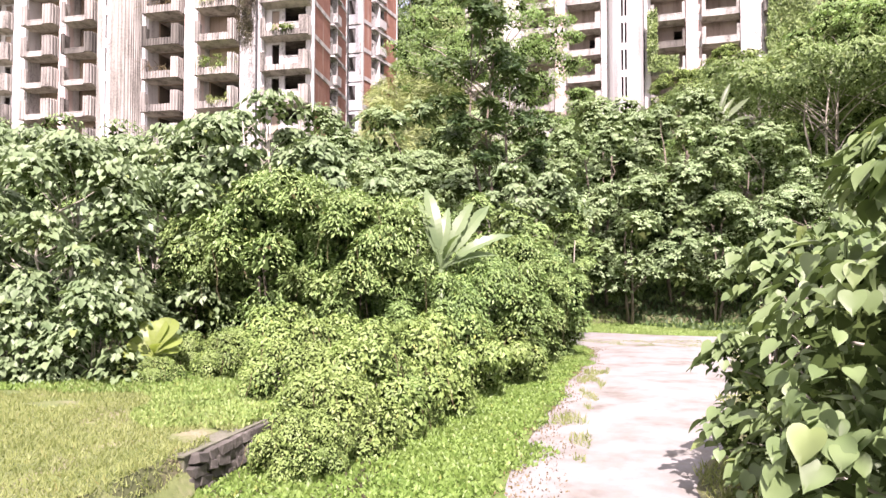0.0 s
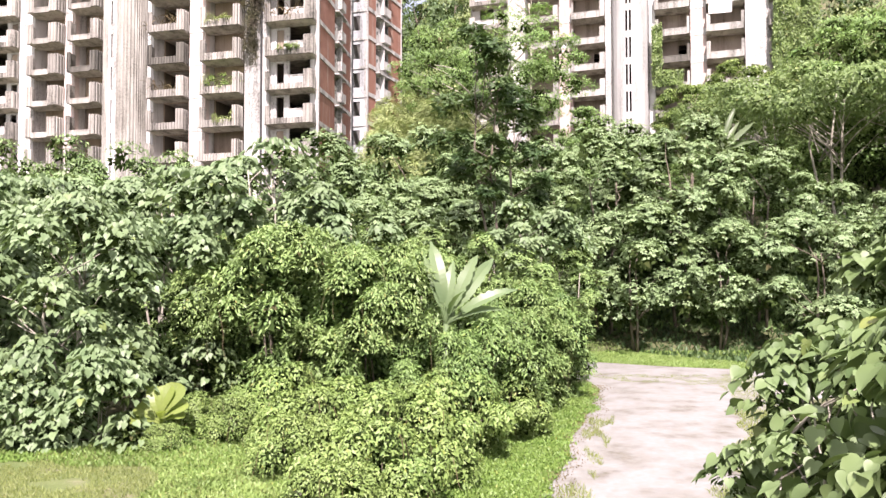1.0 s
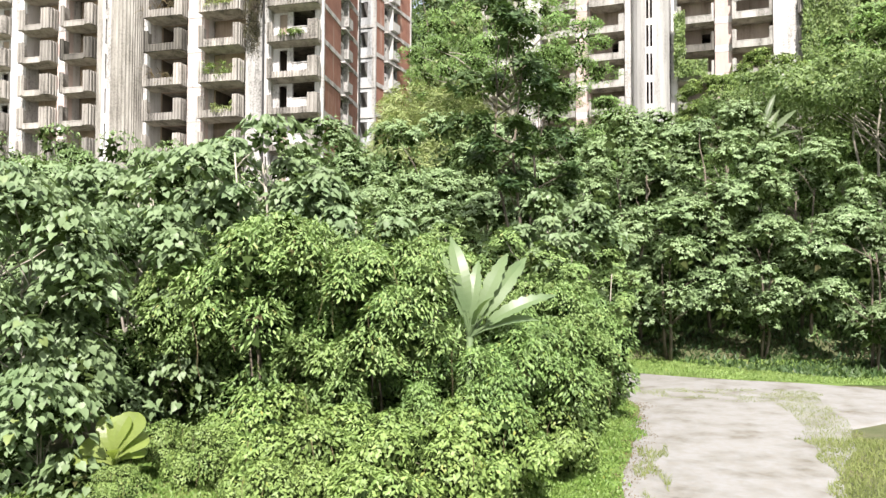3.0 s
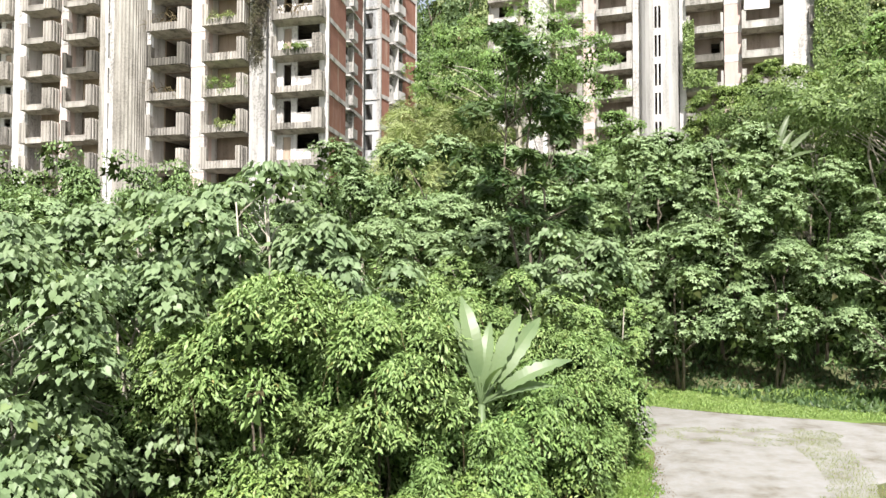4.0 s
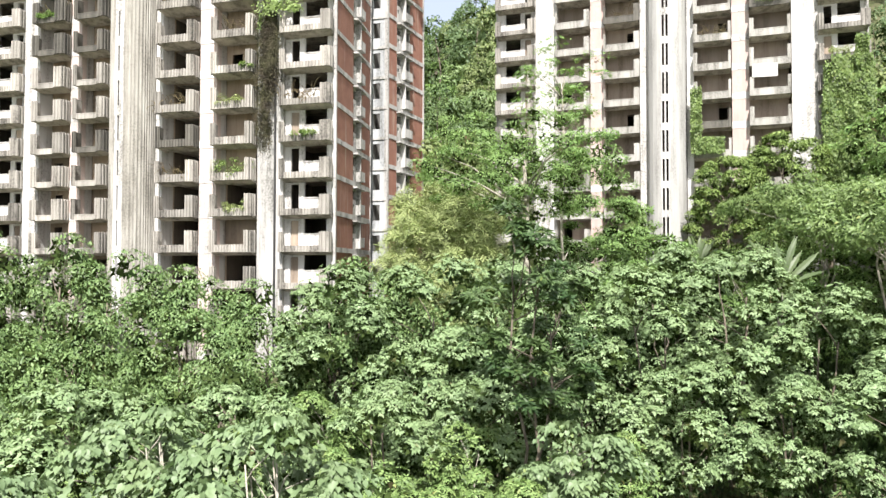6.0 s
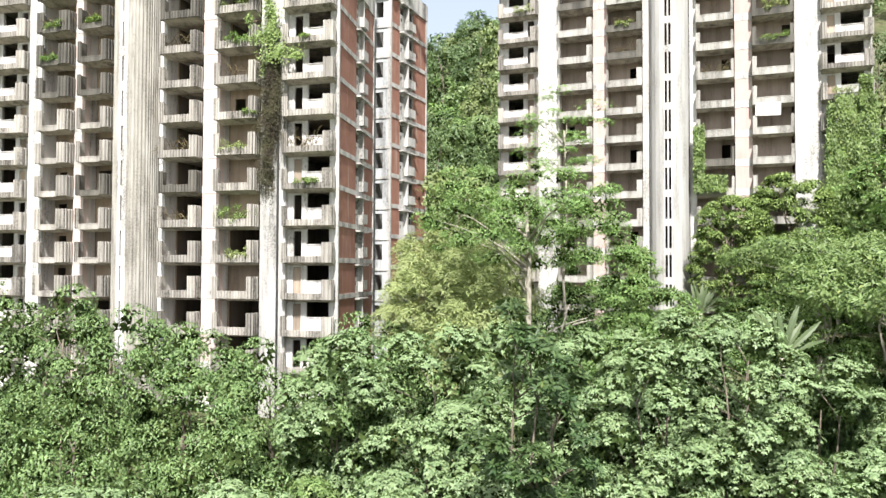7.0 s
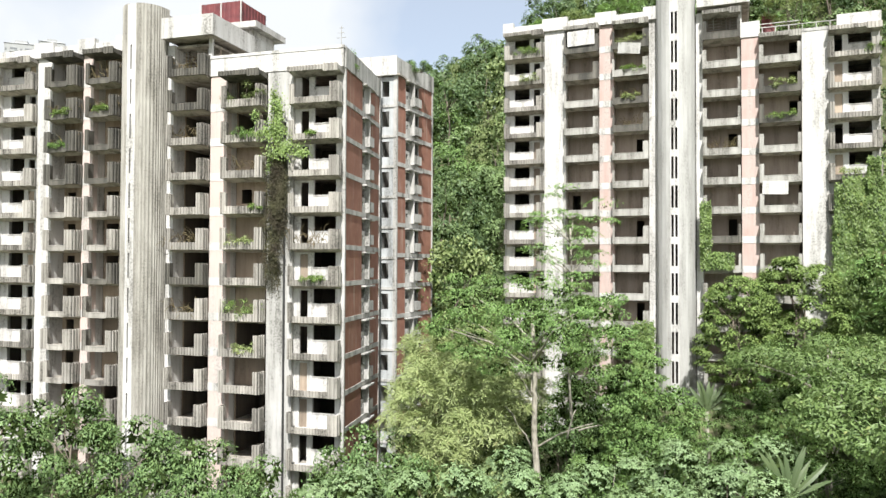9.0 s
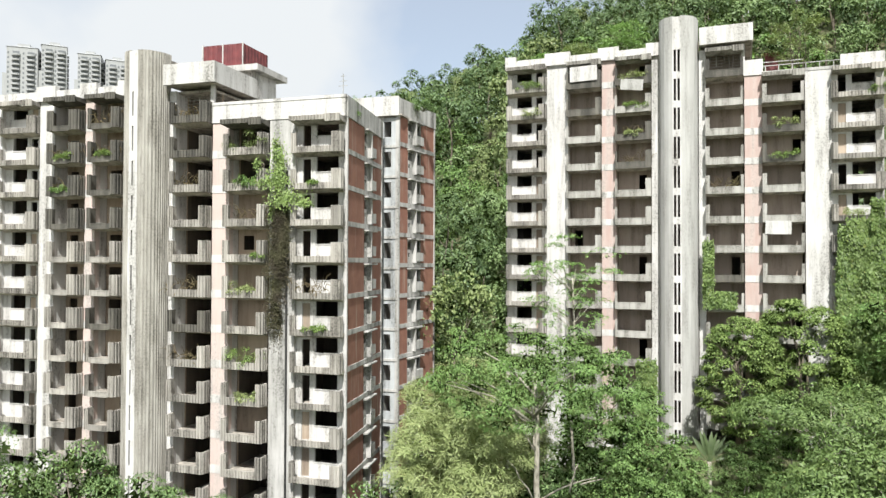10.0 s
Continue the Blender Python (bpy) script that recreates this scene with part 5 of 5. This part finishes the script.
# bushes rooted on the roof of the farther tower
for where, seed, h, r, label, mat in (((-7.2, 2.2, rroof), 91, 6.4, 2.9, "bushy self-sown tree rooted in the roof edge of the tower", OLIVEHILL), ((-24.5, 2.4, rroof_l), 92, 4.6, 2.6, "light bushy tree growing on the flat roof", FEATHER), ((-29.5, 3.2, rroof_l), 93, 2.8, 2.2, "low bush growing on the flat roof", OLIVEHILL), ((-33.0, 3.0, rroof_l), 94, 2.0, 1.5, "low bush growing on the flat roof", FEATHER)):
    bush = make_tree("roof_tree", label, seed, h, r, h * 0.25, 34, 0.62, 110, mat, BARK, 0.26, 0.4, LANCE, 0.3, 0.9, 0.07, 4, group="roof trees", style="clump", limbs=34, core_r=0.2, core_n=2)
    bush.matrix_world = right_tower.matrix_world @ Matrix.Translation(where)


# ivy and vines on the towers
def ivy(name, label, m, patches, count, mat, size, even=False):
    """Leaves hung on a facade: patches are (x, z, half width, half height, out)."""
    ob = new(name)
    ob.matrix_world = m
    tagged(ob, label, "vine")
    pos, d, nn = [], [], []
    stems = Geo()
    for x, z, w, hgt, out in patches:
        k = int(count * w * hgt)
        u = rng.uniform(-1, 1, (k, 2)) + rng.normal(size=(k, 2)) * 0.06 if even else rng.normal(size=(k, 2)) * 0.48
        bulge = np.array([0.5 + 0.9 * noise.noise((x * 3 + a * w * 0.9, b * hgt * 0.6, z)) for a, b in u])
        p = np.stack([x + u[:, 0] * w, -out - 0.7 * np.clip(bulge, 0, 1.2) - 0.12 * np.abs(rng.normal(size=k)), z + u[:, 1] * hgt], 1)
        pos.append(p)
        d.append(unit(rng.normal(size=(k, 3)) * 0.5 + np.array([0, -0.5, -1.0])))
        nn.append(unit(rng.normal(size=(k, 3)) * 0.4 + np.array([0, -1.0, 0.5])))
        for s in range(3):
            sx = x + (s - 1) * w * 0.4
            stems.tube([(sx, -out - 0.02, z - hgt * 0.9), (sx + 0.2, -out - 0.06, z), (sx - 0.1, -out - 0.02, z + hgt * 0.8)], [0.03, 0.025, 0.012], 4)
    pos, d, nn = np.concatenate(pos), np.concatenate(d), np.concatenate(nn)
    ln = size * (0.7 + 0.6 * rng.random(len(pos)))
    part("stem", stems, BARK, ob)
    part("foliage", leaf_mesh("foliage", mat, pos, d, nn, ln, ln * 0.6, SLIVER if size > 0.19 else LANCE), mat, ob)
    return ob


ivy("wall_creeper", "bright green creeper covering the lower bays of the tower", right_tower.matrix_world,
    [(-1.6, 30.2, 1.7, 3.0, 0.9), (-2.0, 26, 2.1, 3.4, 0.9), (-1.9, 20, 2.2, 3.6, 0.9), (-3.7, 28, 0.35, 4.5, 0.9), (-0.8, 33.6, 0.5, 1.5, 0.9), (-15.5, 28, 0.5, 3.2, 1.0), (-14.2, 25.5, 1.3, 0.8, 1.0), (-21.5, 15, 1.0, 4, 1.0)], 1300, IVY, 0.27, True)
ivy("hanging_vine", "leafy vine hanging from the roof of the tower", left_tower.matrix_world,
    [(-5.4, 37.0, 0.8, 1.5, 0.3), (-5.6, 35.6, 1.3, 0.7, 0.5), (-4.6, 34.2, 1.5, 0.7, 0.6), (-5.7, 38.5, 0.35, 0.7, 0.2), (-7.4, 35.6, 0.6, 0.35, 0.7), (-7.1, 37.0, 0.3, 0.5, 0.6), (-2.9, 33.8, 0.7, 0.35, 0.9), (-6.2, 33.2, 0.25, 0.8, 0.3)], 800, FIG, 0.18)
ivy("dead_vine", "dead brown vine clinging to the stained pier", left_tower.matrix_world,
    [(-5.5, 32.5, 1.05, 3.0, 0.06), (-5.6, 28.5, 0.95, 3.2, 0.06), (-5.9, 25.0, 0.7, 2.5, 0.06), (-5.5, 30.5, 1.0, 3.0, 0.04)], 1100, DEAD, 0.13)


# self-sown growth on balconies and roofs
def tuft(where, tower_m, size, count, mat, label, dry=False):
    """A small self-sown shrub rooted on a ledge: a few stems and a loose ball of leaves."""
    ob = new("ledge_shrub")
    ob.matrix_world = tower_m @ Matrix.Translation(where)
    tagged(ob, label, "shrub", "ledge shrubs")
    r = random.Random(int(where[2] * 10 + where[0]))
    cs = [(r.uniform(-1.1, 1.1) * size, r.uniform(-0.45, 0.3), r.uniform(-0.05, 0.8) * size * (0.4 + 0.6 * r.random())) for i in range(13)]
    g = Geo()
    for c in cs:
        limb(g, (c[0] * 0.3, 0, -0.1), c, 0.025, 0.008, 0.1, 4, r)
    if dry:
        for i in range(46):
            foot = (r.uniform(-1.5, 1.5) * size, r.uniform(-0.3, 0.4), r.uniform(-0.1, 0.9))
            tip = (foot[0] + r.uniform(-0.8, 0.8), foot[1] + r.uniform(-0.5, 0.2), foot[2] + r.uniform(-0.5, 0.9))
            limb(g, foot, tip, 0.035, 0.015, 0.5, 3, r)
    part("stem", g, DRY if dry else BARK, ob)
    if not dry:
        part("foliage", leaf_mesh("foliage", mat, *clump_leaves(cs, [size * r.uniform(0.2, 0.42) for _ in cs], count // 13, 0.5, 1.0, 0.17, 0.32, shell=0.2), LANCE), mat, ob)


LT, RT = left_tower.matrix_world, right_tower.matrix_world
for x, k, s, mat in ((-8.6, 1, 1.7, OLIVEHILL), (-8.4, 2, 0.9, FEATHER), (-7.4, 4, 0.6, CREEPER), (-8.6, 5, 1.1, BAMBOO), (-8.7, 7, 1.6, CREEPER), (-8.2, 8, 0.9, BAMBOO), (-2.2, 6, 0.8, CREEPER), (-27.2, 2, 0.9, FEATHER), (-2.6, 2, 0.5, CREEPER), (-27.0, 1, 0.9, CREEPER), (-27.0, 12, 1.3, FEATHER), (-22.5, 1, 0.8, CREEPER)):
    tuft((x, -0.7, lb[k] + 0.35), LT, s, 1300, mat, "green self-sown shrub spilling over a balcony")
for x, k in ((-8.0, 3), (-14.2, 2), (-2.8, 5), (-14.0, 7), (-14.4, 5), (-22.6, 0), (-22.4, 1), (-27.0, 2), (-26.6, 1), (-14.2, 0)):
    tuft((x, -0.6, lb[k] + 0.3), LT, 1.0, 10, DRY, "tangle of dry stems on a balcony", True)
for x, k, s, mat in ((-8.6, 3, 1.1, CREEPER), (-22.6, 1, 1.0, CREEPER), (-34.0, 0, 1.3, CREEPER), (-2.0, 5, 1.2, BAMBOO), (-8.4, 2, 1.2, BAMBOO), (-22.6, 0, 1.3, BAMBOO), (-33.6, 1, 0.9, BAMBOO), (-13.6, 9, 0.9, FEATHER), (-0.5, 1, 0.8, CREEPER), (-22.8, 2, 0.8, BAMBOO)):
    tuft((x, -0.7, rb[k] + 0.35), RT, s, 1300, mat, "green self-sown shrub spilling over a balcony")
for x, k in ((-22.5, 3), (-14, 4), (-22.8, 2)):
    tuft((x, -0.6, rb[k] + 0.3), RT, 1.0, 10, DRY, "tangle of dry stems on a balcony", True)
for x, y, z, s, mat, tm in ((-2, 3, lroof + 0.4, 1.6, FEATHER, LT), (1.0, 16, lroof + 3.5, 1.4, DARK, LT), (-9, 8, lroof + 0.5, 1.8, BAMBOO, LT)):
    tuft((x, y, z), tm, s, 2400, mat, "self-sown bush on the flat roof")


# loose boards on the farther tower
def loose_board(x, z, w, hgt, tilt, lean):
    ob = new("loose_board", Geo().box(-w / 2, w / 2, -0.03, 0.03, -hgt, 0).mesh("loose_board", WHITE))
    ob.matrix_world = RT @ pose(x, -1.12, z, lean, tilt, 0)
    tagged(ob, "weathered white board hanging across a balcony", "board", "loose boards")


loose_board(-9.1, 33.2, 2.3, 1.3, 1.5, 3)
loose_board(-28.0, 50.05, 2.9, 1.6, -1, 0)
loose_board(-22.9, 48.2, 2.3, 1.1, 7, 14)


# ---- far towers ----
def far_block(x, y, w, d, h, turn):
    """A far high-rise: body with a pitched crest, rows of windows, and bowed stacks of balconies."""
    t = new("distant_tower")
    t.matrix_world = pose(x, y, 0, 0, 0, turn)
    tagged(t, "pale high-rise block far off, haze painted into its colours", "apartment building")
    body = Geo().box(0, w, 0, d, 0, h).box(-w * 0.16, w * 0.2, d * 0.1, d * 0.9, 0, h - 17).box(w * 0.3, w * 0.7, d * 0.2, d * 0.8, h, h + 3.2)
    n = len(body.v)
    body.v += [(-0.4, -0.4, h), (w + 0.4, -0.4, h), (w + 0.4, d + 0.4, h), (-0.4, d + 0.4, h), (w * 0.5, d * 0.3, h + 2.6), (w * 0.5, d * 0.7, h + 2.6)]
    body.f += [(n, n + 1, n + 4), (n + 1, n + 2, n + 5, n + 4), (n + 2, n + 3, n + 5), (n + 3, n, n + 4, n + 5)]
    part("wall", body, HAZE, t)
    win, bal = Geo(), Geo()
    floors = int(h / 3.2)
    for k in range(max(0, floors - 22), floors):
        z = k * 3.2
        for c in (w * 0.3, w * 0.78):
            bal.prism([(c - 2.6, 0.0), (c - 2.2, -1.3), (c - 0.9, -2.1), (c + 0.9, -2.1), (c + 2.2, -1.3), (c + 2.6, 0.0)], z, z + 1.15)
            win.box(c - 2.0, c + 2.0, -0.08, 0.05, z + 1.15, z + 3.0)
        for c in (0.9, w * 0.54, w - 1.1):
            win.box(c - 0.5, c + 0.5, -0.08, 0.05, z + 1.0, z + 2.5)
        for i in range(int(d / 4.4)):
            win.box(w - 0.05, w + 0.08, 1.2 + i * 4.4, 3.0 + i * 4.4, z + 1.0, z + 2.6)
            if i % 2:
                bal.box(w, w + 1.2, 0.8 + i * 4.4, 3.6 + i * 4.4, z, z + 1.1)
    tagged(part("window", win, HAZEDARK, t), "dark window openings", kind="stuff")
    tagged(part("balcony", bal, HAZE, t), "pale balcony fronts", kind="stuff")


far_block(-307, 463, 18, 20, 169, 22)
far_block(-288, 470, 15, 20, 172, 30)
far_block(-268, 478, 14, 22, 168, 22)
far_block(-253, 486, 15, 20, 166, 30)
far_block(-310, 598, 24, 26, 186, 25)


# ---- grass and low growth ----
def scatter(name, label, cat, mat, count, region, size, aspect, shape, up, keep):
    x = rng.uniform(region[0], region[1], count)
    y = rng.uniform(region[2], region[3], count)
    ok = np.array([keep(a, b) for a, b in zip(x, y)])
    x, y = x[ok], y[ok]
    z = np.array([height(a, b) for a, b in zip(x, y)])
    n = len(x)
    pos = np.stack([x, y, z + 0.04], 1)
    d = unit(rng.normal(size=(n, 3)) * 0.5 + np.array([0, 0, up]))
    nn = unit(rng.normal(size=(n, 3)) + np.array([0, -0.3, 0.6]))
    ln = size * (0.6 + 0.8 * rng.random(n))
    ob = new(name, leaf_mesh(name, mat, pos, d, nn, ln, ln * aspect, shape))
    tagged(ob, label, cat, kind="stuff")


def track_left(y):
    return float(np.interp(y, [-6, 4, 10, 15, 20, 25.5, 29, 31.5], [0.2, 0.6, 1.2, 2.2, 3.6, 5.1, 6.0, 5.5]))


def track_right(y):
    return float(np.interp(y, [-6, 4, 10, 15, 20, 24.2, 26.4, 29.0, 32.0], [3.6, 3.5, 3.6, 6.0, 8.2, 9.4, 10.3, 10.8, 12.0]))


def verge_low(x):
    return float(np.interp(x, [0, 8, 11.1, 15.2, 30], [37.8, 37.7, 35.7, 34.3, 33.6]))


def verge_top(x):
    return float(np.interp(x, [0, 9.3, 12, 14.6, 16.1, 30], [42.5, 42, 40, 38, 36.3, 35.2]))


scatter("lawn_grass", "short sunlit grass blades on the lawn", "grass", GRASS, 130000, (-14, -2.6, 7.5, 17.5), 0.085, 0.2, BLADE, 0.8,
        lambda a, b: a < (-3.3 if b > 9.8 else -2.7) + 0.2 * (min(b, 14) - 10.2) + max(0, b - 14) and noise.noise((a * 0.7, b * 0.7, 2)) + 0.5 * noise.noise((a * 2.3, b * 2.3, 6)) > (-0.34 if b > 10.5 else -0.6))
scatter("bank_cover", "low green creeper spilling from the lawn over the wall", "ground cover", CREEPER, 30000, (-6.5, -2.2, 11.6, 16.5), 0.085, 0.5, LANCE, 0.6,
        lambda a, b: a > -5.6 + 1.1 * noise.noise((a * 0.7, b * 0.7, 21)) + 0.55 * max(0, 13.6 - b) and a < -2.4 + 0.15 * (b - 11))
scatter("verge_creeper", "bright low creeping growth along the track", "ground cover", VERGELEAF, 236000, (-4, 7, 0, 30), 0.075, 0.6, LANCE, 0.6,
        lambda a, b: max(bank(b) - 2.4, -3.28 + 0.2 * (b - 10.2)) < a < track_left(b) - 0.2 + 0.6 * noise.noise((a * 0.7, b * 0.7, 4)) + 0.35 * noise.noise((a * 7, b * 7, 2)))
scatter("track_edge_litter", "brown leaf litter and gravel along the track's edge", "litter", DRY, 30000, (0, 7, 8, 30), 0.05, 0.5, LANCE, 0.25,
        lambda a, b: -0.55 + 0.35 * noise.noise((a, b * 0.7, 12)) < a - track_left(b) < 0.35 + 0.5 * noise.noise((a * 0.9, b * 0.6, 15)))
scatter("track_edge_grass", "dry grass tufts beside and in the track", "grass", GRASS, 100000, (2, 14, 6, 24), 0.12, 0.16, BLADE, 0.9,
        lambda a, b: 0.0 < a - track_right(b) + 0.15 + 0.9 * noise.noise((a * 0.7, b * 0.5, 9)) < 2.6 or (0.0 < a - track_left(b) < 0.8 and noise.noise((a * 2.2, b * 0.7, 5)) > 0.1))
scatter("shrub_foot_weeds", "low broad weeds under the roadside shrub", "weeds", CREEPER, 16000, (3, 12, 6, 16), 0.10, 0.6, LANCE, 0.6,
        lambda a, b: a > track_right(b) + 0.7 + 0.6 * noise.noise((a * 0.8, b * 0.8, 1)))
# dark leaves strewn as painted shade along the bank's undercut foot
scatter("hedge_foot_shade", "dark leaf scatter standing in for shade under the overhanging bank", "litter", DEAD, 22000, (-3, 6, 9, 27), 0.08, 0.4, LANCE, 0.15,
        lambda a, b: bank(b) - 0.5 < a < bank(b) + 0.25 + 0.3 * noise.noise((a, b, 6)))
scatter("weeds", "mixed knee-high weeds at the lawn's edge", "weeds", VERGELEAF, 60000, (-17, 0, 13.4, 19.5), 0.10, 0.45, LANCE, 0.7,
        lambda a, b: b > 14.6 + 0.9 * noise.noise((a * 0.5, 0, 3)) + (0.12 * max(0, -4 - a)) or a > -3.2 + 0.1 * (b - 14))
scatter("median_grass", "worn grass strip between the two arms of the track", "grass", GRASS, 42000, (6, 14, 23, 34), 0.075, 0.15, BLADE, 0.9,
        lambda a, b: (a < 12.6 and 31.4 - 0.6 * (a - 6.9) < b + 0.5 * noise.noise((a * 0.6, b * 0.9, 5)) < 33.0 and noise.noise((a * 0.9, b * 2.2, 8)) > -0.02)
        or (b < 32.5 and 0 < a - track_right(b) + 0.4 * noise.noise((a, b, 3)) < 1.5))
scatter("far_verge", "bright green grass verge below the trees", "grass", CREEPER, 80000, (0, 30, 33.8, 43), 0.09, 0.4, LANCE, 0.8,
        lambda a, b: verge_low(a) + 0.5 * noise.noise((a * 0.4, b, 1)) < b < verge_top(a) + 0.7 * noise.noise((a * 0.5, b * 0.5, 4)))
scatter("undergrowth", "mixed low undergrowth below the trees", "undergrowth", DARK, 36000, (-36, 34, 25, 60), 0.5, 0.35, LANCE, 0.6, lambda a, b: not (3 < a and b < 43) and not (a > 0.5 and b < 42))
# darkest leaf colour used here as the wood floor's shade
scatter("shade_toned_undergrowth", "undergrowth on the wood floor, coloured dark for shade", "undergrowth", DEEP, 30000, (2, 36, 35.5, 56), 0.3, 0.35, LANCE, 0.6, lambda a, b: b > verge_top(a) - 0.3)

# dark leaves cover the sunlit soil so the hollow looks shaded
scatter("umbrella_undergrowth", "tangled undergrowth below the umbrella trees, coloured dark for shade", "undergrowth", DEEP, 16000, (22, 48, 45, 62), 0.7, 0.35, LANCE, 0.8, lambda a, b: True)
